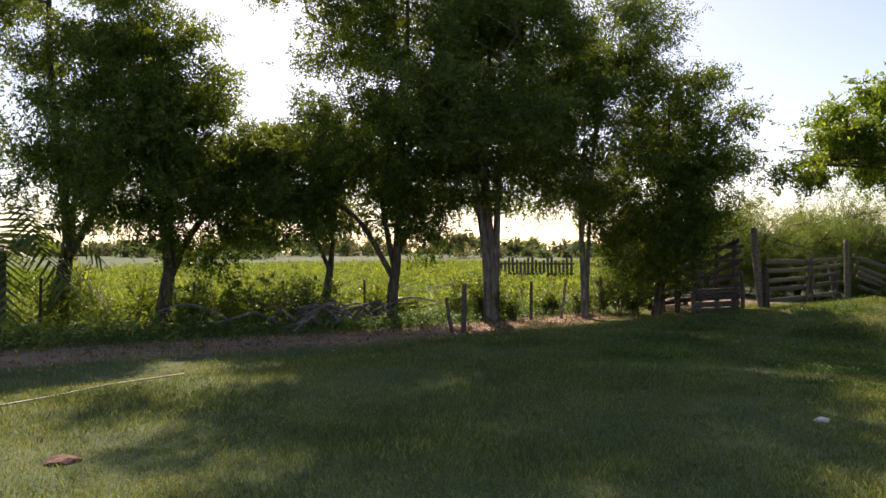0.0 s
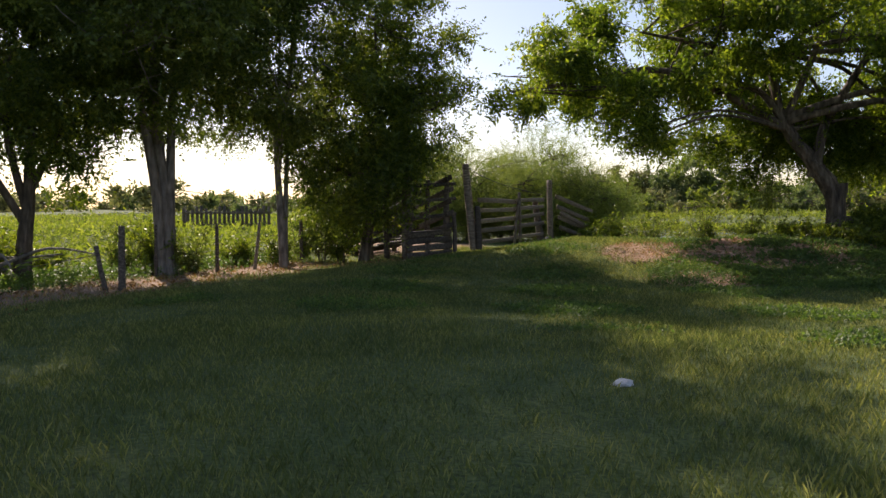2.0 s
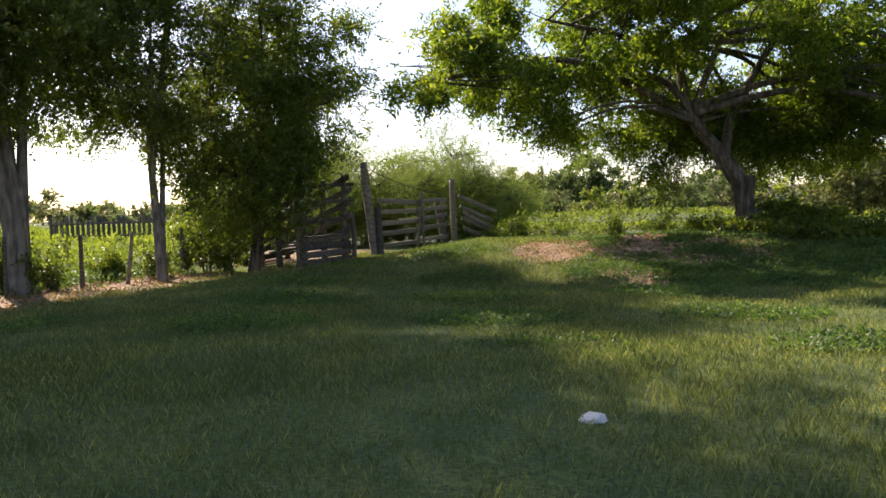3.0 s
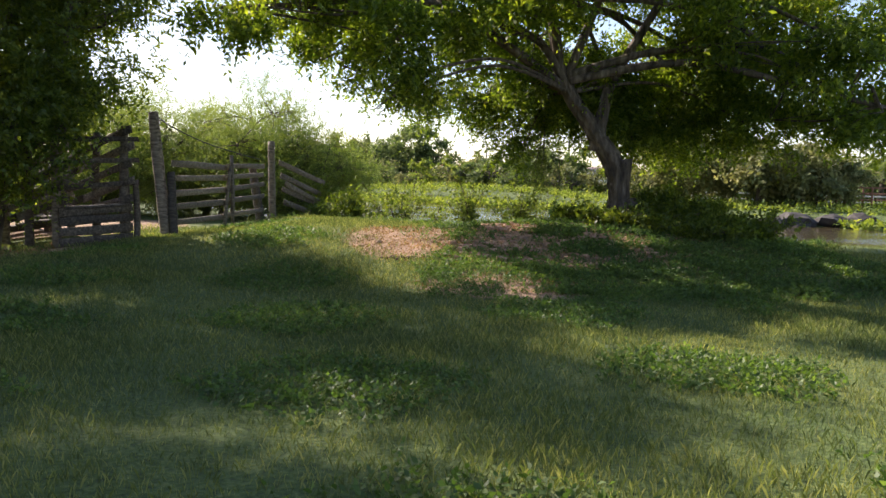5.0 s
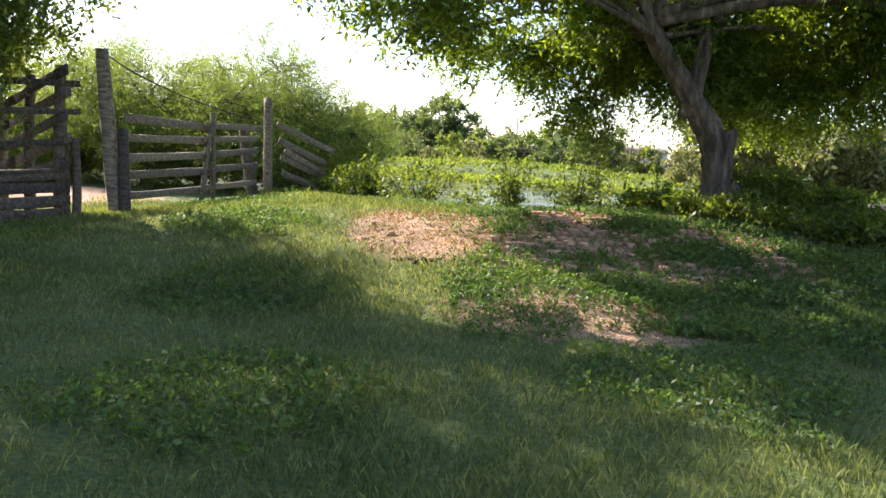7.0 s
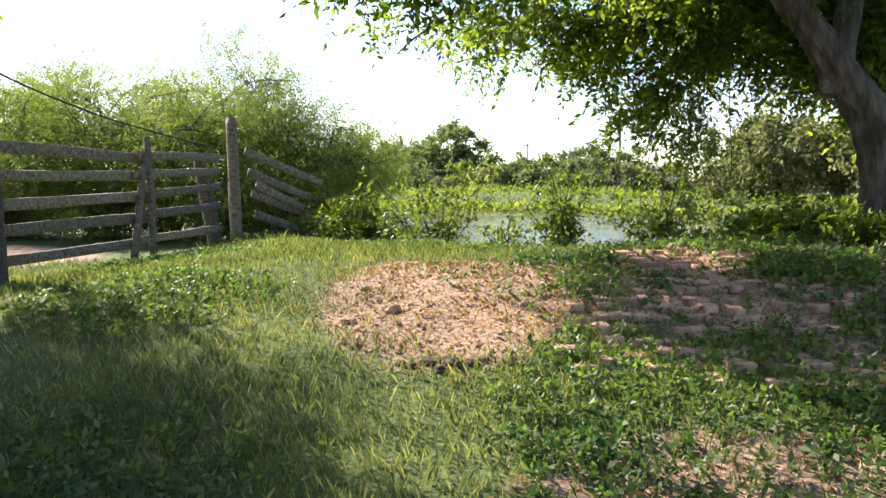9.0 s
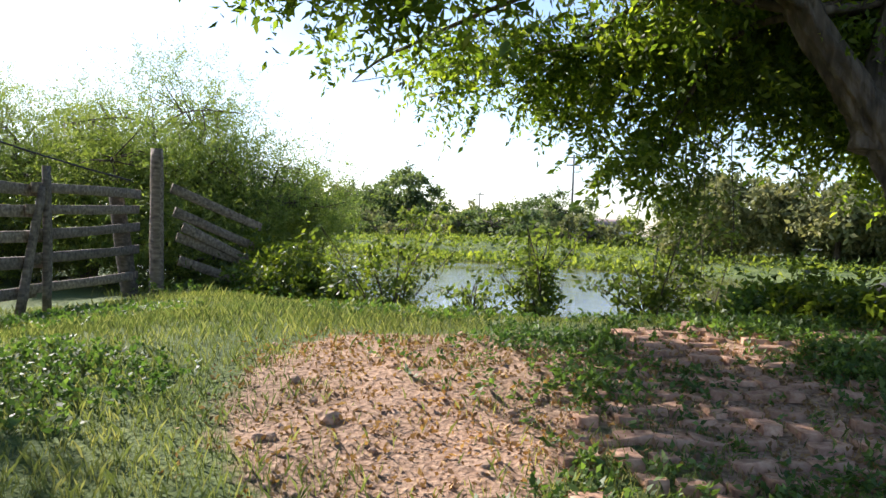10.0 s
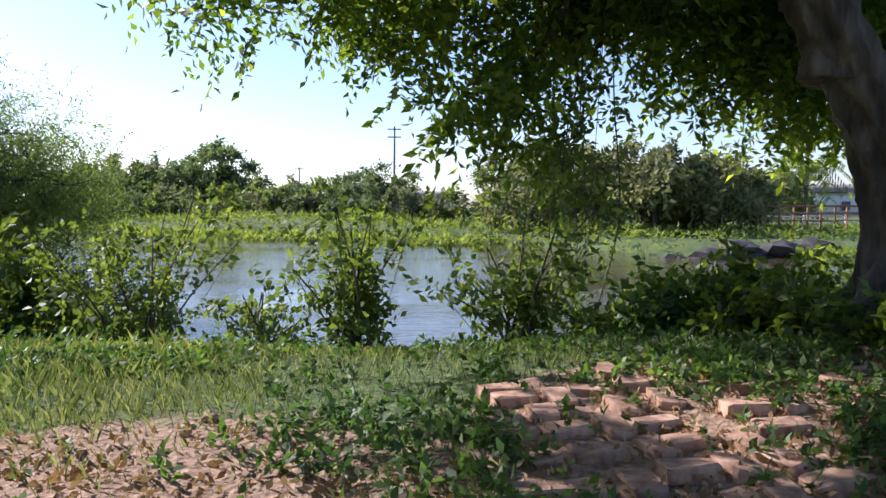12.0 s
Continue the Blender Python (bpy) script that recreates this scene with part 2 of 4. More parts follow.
def plank(a, b, w, t, seed=0, up=(0, 0, 1), segs=6):
    """A sawn board from a to b, w wide (along up) and t thick, a little warped and worn."""
    g = np.random.default_rng(seed)
    a, b = np.array(a, float), np.array(b, float)
    d = (b - a) / np.linalg.norm(b - a)
    side = np.cross(d, np.array(up, float))
    side /= np.linalg.norm(side)
    top = np.cross(side, d)
    c = min(w, t) * 0.18
    prof = np.array([(-w / 2 + c, -t / 2), (w / 2 - c, -t / 2), (w / 2, -t / 2 + c), (w / 2, t / 2 - c), (w / 2 - c, t / 2), (-w / 2 + c, t / 2), (-w / 2, t / 2 - c), (-w / 2, -t / 2 + c)])
    ph = g.random(4) * 6.3
    rings = []
    for s in np.linspace(0, 1, segs + 1):
        bow = 0.012 * np.sin(3 * s + ph[0]) * top + 0.012 * np.sin(4 * s + ph[1]) * side
        pr = prof * (1 + 0.09 * (g.random((8, 2)) - 0.5)) * (1 - 0.06 * np.sin(5 * s + ph[2]))
        rings.append(a + (b - a) * s + bow + pr[:, :1] * top + pr[:, 1:] * side)
    v = np.concatenate(rings)
    i, j = np.meshgrid(np.arange(segs), np.arange(8), indexing="ij")
    k = (j + 1) % 8
    q = np.stack([i * 8 + j, i * 8 + k, (i + 1) * 8 + k, (i + 1) * 8 + j], -1).reshape(-1, 4)
    e = segs * 8
    caps = np.array([(3, 2, 1, 0), (7, 4, 3, 0), (7, 6, 5, 4), (e, e + 1, e + 2, e + 3), (e, e + 3, e + 4, e + 7), (e + 4, e + 5, e + 6, e + 7)])
    return v, np.concatenate([q, caps])


def sprays(origins, dirs, length, count, leaf, width, g, droop=0.25):
    """Leafy shoots: leaflets set on both sides of a short drooping stem. One quad a leaflet."""
    n = len(origins)
    d = dirs / (np.linalg.norm(dirs, axis=1)[:, None] + 1e-9)
    L = length * (0.6 + 0.8 * g.random(n))
    side = np.cross(d, g.normal(size=(n, 3)))
    side /= np.linalg.norm(side, axis=1)[:, None] + 1e-9
    j = np.arange(count)
    s = (j + 0.6) / count
    sgn = np.where(j % 2, 1.0, -1.0)
    pos = origins[:, None] + d[:, None] * (L[:, None] * s)[..., None]
    pos[..., 2] -= droop * L[:, None] * s * s
    ax = d[:, None] * (0.35 + 0.9 * (s[None, :, None] > 0.9)) + side[:, None] * sgn[None, :, None] + 0.45 * g.normal(size=(n, count, 3))
    ax[..., 2] -= 0.2
    ax /= np.linalg.norm(ax, axis=2)[..., None]
    wd = np.cross(ax, np.cross(d, side)[:, None] + 0.7 * g.normal(size=(n, count, 3)))
    wd = np.cross(ax, wd)
    wd /= np.linalg.norm(wd, axis=2)[..., None] + 1e-9
    ln = (leaf * (0.65 + 0.7 * g.random((n, count))))[..., None]
    wh = ln * width / leaf * 0.5
    bend = np.cross(ax, wd) * ln * 0.12
    v = np.stack([pos, pos + ax * ln * 0.45 + wd * wh + bend, pos + ax * ln, pos + ax * ln * 0.45 - wd * wh + bend], 2).reshape(-1, 3)
    return v, np.arange(len(v)).reshape(-1, 4)


def in_blobs(blobs, n, g, shell=0.55):
    """Points in ellipsoids, more of them towards the outside, with gaps."""
    vol = np.array([b[1][0] * b[1][1] * b[1][2] for b in blobs]) ** 0.75
    which = g.choice(len(blobs), n, p=vol / vol.sum())
    u = g.normal(size=(n, 3))
    u /= np.linalg.norm(u, axis=1)[:, None]
    r = (shell**3 * 0.35 + (1 - shell**3 * 0.35) * g.random(n)) ** (1 / 3)
    c, e = np.array([b[0] for b in blobs])[which], np.array([b[1] for b in blobs])[which]
    lump = 1 + 0.16 * np.sin(u[:, 0] * 5 + which) + 0.14 * np.sin(u[:, 1] * 6 + 2 * which) + 0.12 * np.sin(u[:, 2] * 7)
    return c + u * e * (r * lump)[:, None], u * e, which


def make_tree(name, label, category, base, stem, stem_r, blobs, shoots, leaf, width, leaf_mat, bark_mat, seed,
              length=0.45, count=9, limbs=3, bough=0.16, group="", rough=0.10, droop=0.3, fork=0.55, clump=34, spread=1.0):
    """stem and blobs are places in the world; base is where it stands."""
    g = np.random.default_rng(seed)
    root = thing(name, base, label, category, group)
    o = np.array(base, float)
    line = curve_points(np.array(stem, float) - o, 8)
    rad = np.interp(np.linspace(0, 1, len(line)), np.linspace(0, 1, len(stem_r)), stem_r)
    v, f = tube(line, rad, 14 if rough < 0.12 else 36, rough, seed)
    part("trunk", mesh_of("trunk", v, f, bark_mat, True), root)
    twigs, tips = [], []
    for c, e in blobs:
        c, e = np.array(c, float) - o, np.array(e, float)
        i = int(len(line) * min(0.97, fork + 0.4 * g.random()))
        p0 = line[min(i, len(line) - 1)]
        mid = (p0 + c) / 2 + np.array([0, 0, 0.12 * np.linalg.norm(c - p0)]) + 0.15 * g.normal(size=3)
        main = curve_points([p0, mid, c, c + (c - mid) * 0.45], 5)
        r0 = min(bough, rad[min(i, len(line) - 1)] * 0.75)
        v, f = tube(main, np.linspace(r0, r0 * 0.3, len(main)), 8, 0.12, seed + 1)
        part("limb", mesh_of("limb", v, f, bark_mat, True), root)
        tips += list(main[6:])
        for _ in range(limbs):
            q = main[g.integers(5, len(main))]
            u = g.normal(size=3)
            end = c + u / np.linalg.norm(u) * e * 0.85
            br = curve_points([q, (q + end) / 2 + 0.12 * g.normal(size=3) * e.mean(), end], 4)
            twigs.append(tube(br, np.linspace(r0 * 0.4, 0.012, len(br)), 5, 0.0, 1))
            tips += list(br[2:])
    tips = np.array(tips)
    heads, out, _ = in_blobs([(np.array(c) - o, e) for c, e in blobs], max(8, shoots // clump), g)
    for h in heads[:: max(1, len(heads) // 420)]:
        q = tips[np.argmin(((tips - h) ** 2).sum(1))]
        br = np.array([q, (q + h) / 2 + 0.08 * g.normal(size=3), h])
        twigs.append(tube(br, [0.016, 0.011, 0.006], 4))
    v, f = join(twigs)
    tagged(part("branchwork", mesh_of("branchwork", v, f, bark_mat), root), kind="stuff")
    pick = g.integers(0, len(heads), shoots)
    origin = heads[pick] + g.normal(size=(shoots, 3)) * (0.36, 0.36, 0.2) * spread
    d = out[pick] / (np.linalg.norm(out[pick], axis=1)[:, None] + 1e-9) + 0.9 * g.normal(size=(shoots, 3))
    d[:, 2] -= 0.15
    v, f = sprays(origin, d, length, count, leaf, width, g, droop)
    part("crown", mesh_of("crown", v, f, leaf_mat), root)
    return root


# ---- lie of the land ----
SHORE = np.array([(-34, 54), (-21, 45), (-12, 35), (-7.4, 28.5), (-4.2, 22.8), (-1.6, 21.2), (2, 20.2), (5, 19.9), (8, 20.4),
                  (12, 21.2), (18, 21.5), (23, 23), (21.5, 28.5), (23, 34), (21, 38), (15, 38.6), (13.5, 42), (10, 52), (5, 57.5),
                  (-6, 66), (-18, 84), (-30, 95), (-44, 84), (-44, 60)], float)
WATER = -0.6


def shore_distance(x, y):
    """Metres from the pond's edge: positive on land, negative over water."""
    p = np.stack([x, y], -1)[..., None, :]
    a, b = SHORE, np.roll(SHORE, -1, axis=0)
    ab = b - a
    t = np.clip(((p - a) * ab).sum(-1) / (ab**2).sum(-1), 0, 1)
    d = np.sqrt((((p - a) - t[..., None] * ab) ** 2).sum(-1)).min(-1)
    px, py = p[..., 0], p[..., 1]
    cross = ((a[:, 1] > py) != (b[:, 1] > py)) & (px < (b[:, 0] - a[:, 0]) * (py - a[:, 1]) / (b[:, 1] - a[:, 1] + 1e-12) + a[:, 0])
    return np.where(cross.sum(-1) % 2 == 1, -d, d)


def height(x, y, d=None):
    x, y = np.asarray(x, float), np.asarray(y, float)
    if d is None:
        d = shore_distance(x, y)
    near = smooth(-8.6, -4, x) * (1 - smooth(4.8, 8.5, x))
    z = -0.06 + (0.62 * smooth(9, 14.5, y) - 0.18 * smooth(0, 6, y)) * near
    z = z - 0.28 * smooth(-7, -12, x) * (1 - smooth(14, 18, y)) + 0.3 * smooth(-8, -12.5, y)
    z = z + 0.14 * np.exp(-(((x - 1.4) / 1.9) ** 2 + ((y - 14.6) / 1.7) ** 2))
    z = z + 0.26 * np.exp(-(((x - 3.6) / 1.8) ** 2 + ((y - 16.2) / 1.6) ** 2))
    z = z + 0.012 * np.clip(-x - 24, 0, 120) + 0.35 * smooth(55, 100, y)
    z = z + 0.02 * np.sin(x * 1.7 + 1) * np.sin(y * 1.3) + 0.012 * np.sin(x * 4.1) * np.sin(y * 3.7 + 2)
    bank = smooth(-0.3, 2.3 + 2.2 * near * (y < 30), d)
    return np.where(d > -0.3, (WATER - 0.25) + (z - WATER + 0.25) * bank, np.maximum(WATER - 0.25 + 0.3 * (d + 0.3), -2.2))


def bare(x, y):
    """How bare the soil is, 0 to 1: the dug patch, the yard behind the gate, the paved mound, paths under the trees."""
    x, y = np.asarray(x, float), np.asarray(y, float)
    v = 1.0 - smooth(0.6, 1.2, np.hypot((x + 1.72) / 1.35, (y - 13.4) / 2.1))
    v = np.maximum(v, 0.95 * (1 - smooth(0.7, 1.2, np.hypot((x - 1.8) / 2.6, (y - 13.5) / 2.4))))
    v = np.maximum(v, 0.72 * (1 - smooth(0.5, 1.2, np.hypot((x - 0.2) / 1.8, (y - 9.8) / 1.2))))
    v = np.maximum(v, (1 - smooth(0.8, 1.15, np.hypot((x + 12.2) / 3.6, (y - 19.0) / 3.4))))
    v = np.maximum(v, 0.75 * (1 - smooth(0.6, 1.1, np.hypot((x + 9.2) / 1.8, (y - 13.0) / 1.3))))
    v = np.maximum(v, 0.98 * np.exp(-(((x + 12.6 + 0.28 * (5 - y) * (y < 5)) / 2.1) ** 2)) * (y < 13.5) * (y > -12))
    v = np.maximum(v, 0.8 * (1 - smooth(0.5, 1.1, np.hypot((x + 5.2) / 1.2, (y - 21.0) / 0.5))))
    return v


def axis_steps(lo, hi, step, far):
    mid = np.arange(lo, hi + 1e-6, step)
    grow = np.cumsum(step * 1.13 ** np.arange(1, 75))
    grow = grow[grow < far]
    return np.concatenate([lo - grow[::-1], mid, hi + grow])


gx, gy = axis_steps(-15, 12, 0.22, 1600), axis_steps(-9, 20, 0.22, 1800)
X, Y = np.meshgrid(gx, gy)
Dg = shore_distance(X, Y)
Zg = height(X, Y, Dg)
dig = np.clip(1 - np.hypot((X + 1.72) / 1.35, (Y - 13.4) / 2.1), 0, 1) ** 0.5
Zg = Zg + dig * 0.035 * (np.sin(X * 9 + Y * 4) * np.sin(Y * 11 - X * 3) + 0.6 * np.random.default_rng(3).normal(size=X.shape))
ny, nx = X.shape
ii, jj = np.meshgrid(np.arange(ny - 1), np.arange(nx - 1), indexing="ij")
quad = np.stack([ii * nx + jj, ii * nx + jj + 1, (ii + 1) * nx + jj + 1, (ii + 1) * nx + jj], -1).reshape(-1, 4)
gm = mesh_of("ground", np.stack([X, Y, Zg], -1).reshape(-1, 3), quad, M_GROUND, True)
gm.attributes.new("bare", "FLOAT", "POINT").data.foreach_set("value", bare(X, Y).ravel().astype(np.float32))
tagged(new("ground", gm), "mown lawn, bare reddish soil and pond banks", "ground", kind="structure")

wx, wy = np.meshgrid(np.linspace(-60, 40, 60), np.linspace(14, 100, 60))
wi, wj = np.meshgrid(np.arange(59), np.arange(59), indexing="ij")
wq = np.stack([wi * 60 + wj, wi * 60 + wj + 1, (wi + 1) * 60 + wj + 1, (wi + 1) * 60 + wj], -1).reshape(-1, 4)
wc = np.stack([wx, wy, wx * 0], -1).reshape(-1, 3)
keep = (shore_distance(wc[wq].mean(1)[:, 0], wc[wq].mean(1)[:, 1]) < 2.6)
water = new("water", mesh_of("water", wc, wq[keep], M_WATER, True))
water.location.z = WATER
tagged(water, "still brown pond water reflecting the sky", "water", kind="structure")


def on_ground(x, y, dz=0.0):
    return (float(x), float(y), float(height(x, y)) + dz)


# ---- the great shade tree on the mound ----
tb = on_ground(3.15, 16.0, -0.1)
tree_right = make_tree(
    "shade_tree", "old leaning broadleaf tree with knotted brown trunk on the mound", "tree", tb,
    [(3.15, 16.0, tb[2] - 0.2), (3.09, 16.0, 1.15), (3.03, 16.0, 1.65), (2.87, 16.0, 2.1), (2.56, 16.0, 2.55), (2.29, 16.0, 2.95), (1.90, 16.0, 3.5), (1.55, 16.0, 4.3), (1.35, 16.0, 5.9)],
    [0.31, 0.21, 0.205, 0.23, 0.19, 0.175, 0.16, 0.14, 0.10],
    # The left boughs near x -4 are partly unseen, placed to shade the mound.
    [((3.2, 16.4, 7.8), (5.0, 4.6, 2.6)), ((-1.4, 14.2, 6.2), (3.4, 3.0, 2.1)), ((-4.1, 13.2, 4.9), (2.0, 1.8, 1.0)), ((-2.4, 15.5, 4.5), (2.0, 1.6, 0.9)), ((-3.6, 16.8, 5.0), (1.6, 1.2, 0.8)), ((-1.0, 18.2, 5.6), (2.2, 1.6, 1.4)), ((8.0, 16.2, 5.0), (2.9, 3.2, 2.2)),
     ((3.4, 13.2, 6.4), (3.2, 2.0, 1.4)), ((5.6, 19.0, 5.6), (3.0, 2.0, 1.6)), ((1.2, 18.6, 4.6), (1.9, 1.2, 0.9)), ((4.6, 18.4, 4.2), (2.0, 1.2, 1.0)), ((3.0, 18.0, 4.3), (1.8, 1.2, 0.9)), ((6.4, 18.0, 4.0), (1.6, 1.4, 1.0)), ((0.3, 15.4, 5.0), (1.7, 1.6, 0.9)), ((5.6, 15.6, 4.6), (1.8, 1.8, 0.9)), ((7.2, 14.6, 3.5), (1.8, 1.6, 0.9)), ((9.0, 16.6, 3.2), (1.6, 1.6, 1.0))],
    15500, 0.135, 0.058, M_LEAF_SHADE, M_BARK, 11, length=0.46, count=11, limbs=6, bough=0.12, rough=0.16, fork=0.76, clump=52, spread=0.75)
g = np.random.default_rng(12)
low = [((-0.5, 18.8, 3.5), (1.0, 0.8, 0.6)), ((0.9, 18.3, 3.4), (1.3, 0.9, 0.8)), ((2.5, 18.2, 3.5), (1.5, 0.9, 0.8)), ((4.3, 17.7, 3.3), (1.6, 1.0, 0.9)), ((6.2, 17.0, 3.1), (1.5, 1.2, 0.9)), ((0.9, 18.0, 2.3), (0.7, 0.5, 0.7)),
       ((-1.7, 12.6, 3.2), (0.45, 0.4, 0.4)), ((-2.3, 17.6, 3.5), (0.7, 0.4, 0.22)), ((2.0, 16.9, 4.0), (1.5, 1.0, 0.7)), ((-1.6, 12.8, 3.5), (0.5, 0.5, 0.5)), ((3.6, 17.7, 2.8), (1.2, 0.8, 0.6)), ((5.4, 18.6, 3.0), (1.4, 0.9, 0.8))]
heads, out, _ = in_blobs([(np.array(c) - np.array(tb), e) for c, e in low], 220, g)
pick = g.integers(0, len(heads), 5200)
v, f = sprays(heads[pick] + g.normal(size=(5200, 3)) * (0.26, 0.26, 0.16), out[pick] + 0.8 * g.normal(size=(5200, 3)), 0.42, 12, 0.11, 0.048, g, 0.4)
part("low_foliage", mesh_of("low_foliage", v, f, M_LEAF_SHADE), tree_right)
for c, e in low:
    q = np.array(c) - np.array(tb)
    a = np.array((1.85 - tb[0], 0.0, 3.6 - tb[2]))
    v, f = tube(curve_points([a, (a + q) / 2 + (0, 0, 0.55), q, q + (q - a) * 0.15 - (0, 0, 0.35)], 6), np.linspace(0.05, 0.008, 19), 7, 0.1, 3)
    part("limb", mesh_of("limb", v, f, M_BARK, True), tree_right)
a = np.array((2.52 - tb[0], 0.05, 2.5 - tb[2]))
v, f = tube(curve_points([a - (0, 0, 0.25), a + (0.12, 0.05, 0.5), a + (0.3, 0.1, 1.3), a + (0.9, 0.2, 2.4), a + (1.6, 0.3, 3.6)], 6), np.linspace(0.17, 0.07, 25), 24, 0.13, 9)
part("limb", mesh_of("limb", v, f, M_BARK, True), tree_right)
# the sawn, healed stub beside the bend of the trunk
v, f = tube(curve_points([(0.02, -0.05, 0.1), (0.02, -0.05, 0.7), (0.03, -0.03, 1.15), (0.06, 0.0, 1.44), (0.05, 0.0, 1.55)], 5), np.interp(np.linspace(0, 1, 21), [0, 0.5, 0.75, 0.9, 1], [0.16, 0.16, 0.18, 0.16, 0.05]), 30, 0.14, 5)
part("stub", mesh_of("stub", v, f, M_BARK, True), tree_right, "healed cut limb stub")
for k, (dx, dy) in enumerate(((-1.0, -0.25), (-0.55, -0.8), (0.5, -0.7), (0.9, 0.1), (-0.6, 0.7))):
    ex, ey = 3.2 + dx, 16.03 + dy
    p = [np.array((0.1 + dx * 0.15, 0.03 + dy * 0.15, 0.55)), np.array((0.08 + dx * 0.5, dy * 0.5, float(height(3.2 + dx * 0.5, 16.03 + dy * 0.5)) - tb[2] + 0.10)), np.array((0.05 + dx, dy, float(height(ex, ey)) - tb[2] - 0.03))]
    v, f = tube(curve_points(p, 5), np.linspace(0.16, 0.045, 11), 8, 0.15, k)
    part("root", mesh_of("root", v, f, M_BARK, True), tree_right)

# ---- the row of trees along the pasture fence ----
LEFT = "trees along the pasture fence"


def row_tree(label, x, y, lean, top, blobs, shoots, r0, mat, bark, seed, fork=0.45, stems=1, leaf=0.13):
    b = on_ground(x, y, -0.1)
    st = [(x, y, b[2]), (x + lean[0] * 0.3, y + lean[1] * 0.3, b[2] + top * 0.33), (x + lean[0] * 0.7, y + lean[1] * 0.7, b[2] + top * 0.66), (x + lean[0], y + lean[1], b[2] + top)]
    blobs = [(c, tuple(1.14 * k for k in e)) for c, e in blobs]
    t = make_tree("field_tree", label, "tree", b, st, [r0 * 1.25, r0, r0 * 0.8, r0 * 0.45], blobs, int(shoots * 1.2), leaf, leaf * 0.45, mat, bark, seed, length=0.42, count=9, limbs=5, bough=r0 * 0.55, group=LEFT, fork=fork, clump=60, spread=1.05, droop=0.15)
    for k in range(stems - 1):
        a = 2.0 + 2.4 * k
        q = np.array([(0.22 * math.cos(a), 0.22 * math.sin(a), 0), (0.3 * math.cos(a), 0.3 * math.sin(a), top * 0.3), (0.75 * math.cos(a), 0.75 * math.sin(a), top * 0.7), (1.2 * math.cos(a), 1.2 * math.sin(a), top)])
        v, f = tube(curve_points(q, 5), np.linspace(r0 * 0.85, r0 * 0.4, 16), 10, 0.1, seed + k)
        part("trunk", mesh_of("trunk", v, f, bark, True), t)
    return t


# The top crown mass is out of view, its height set to shade the lawn.
row_tree("tall multi-stemmed grey-barked tree on the fence line", -14.3, 8.6, (-0.8, 0.3), 7.5,
         [((-14.7, 8.7, 8.4), (3.8, 3.6, 3.4)), ((-12.7, 6.5, 7.0), (2.6, 2.6, 2.6)), ((-16.2, 10.3, 6.8), (2.6, 2.4, 2.6)), ((-14.1, 8.5, 12.0), (3.3, 3.1, 2.3))], 14000, 0.20, M_LEAF_MID, M_BARK_GREY, 21, stems=3)
# Upper crown masses, mostly out of view, are raised to shade the lawn.
row_tree("crooked dark-trunked tree with low boughs", -16.6, 5.7, (0.3, 0.2), 3.2,
         [((-16.6, 5.6, 5.0), (2.9, 2.7, 2.4)), ((-17.8, 4.0, 4.0), (2.0, 2.0, 1.5)), ((-15.6, 7.2, 4.4), (1.9, 1.8, 1.5)), ((-16.6, 6.0, 10.4), (3.4, 3.2, 3.4)), ((-16.4, 6.4, 13.4), (2.6, 2.6, 2.2))], 11500, 0.2, M_LEAF_DEEP, M_BARK, 22)
row_tree("rounded tree with dense dark foliage", -21.3, -0.4, (0.4, 0.2), 3.0,
         [((-21.3, -0.2, 5.0), (3.2, 3.0, 2.6)), ((-19.9, 2.4, 4.2), (2.4, 2.4, 1.9)), ((-21.7, -0.8, 8.0), (2.4, 2.4, 2.0))], 7600, 0.24, M_LEAF_DEEP, M_BARK, 23)
row_tree("tall spreading tree at the end of the row", -23.5, -3.0, (0.2, 0.4), 4.2,
         [((-23.1, -2.6, 6.8), (3.8, 3.6, 3.4)), ((-20.9, -1.8, 5.2), (2.6, 2.4, 2.2)), ((-23.1, -3.4, 10.8), (3.2, 3.2, 2.6))], 8200, 0.26, M_LEAF_MID, M_BARK, 24)
row_tree("slender tree with thin airy foliage", -12.4, 11.5, (-0.6, 0.5), 4.6,
         [((-12.8, 12.1, 7.0), (2.2, 2.0, 2.2)), ((-12.5, 12.7, 8.6), (2.5, 2.2, 1.9)), ((-12.1, 12.9, 10.2), (2.0, 1.9, 1.5)), ((-11.7, 10.9, 4.9), (1.6, 1.6, 1.3)), ((-13.7, 12.5, 4.6), (1.4, 1.4, 1.2))], 7400, 0.12, M_LEAF_MID, M_BARK_GREY, 25, stems=2, leaf=0.11)
row_tree("dense dark tree hanging over the loading chute", -11.0, 14.0, (0.5, 0.3), 3.4,
         [((-10.6, 14.1, 4.4), (2.5, 2.4, 2.0)), ((-9.2, 14.1, 4.6), (1.8, 1.7, 1.5)), ((-11.6, 13.9, 2.6), (1.7, 1.6, 1.5)), ((-10.6, 14.3, 7.0), (2.2, 2.1, 1.9)), ((-10.0, 13.3, 2.4), (1.3, 1.2, 1.5))], 8200, 0.16, M_LEAF_DEEP, M_BARK, 26, leaf=0.12)
row_tree("leafy tree behind the fallen branches", -19.0, 4.6, (0.2, 0.3), 3.0,
         [((-19.0, 4.8, 5.2), (2.4, 2.4, 2.0)), ((-20.2, 3.2, 4.4), (1.9, 1.8, 1.5))], 4200, 0.15, M_LEAF_MID, M_BARK, 27)

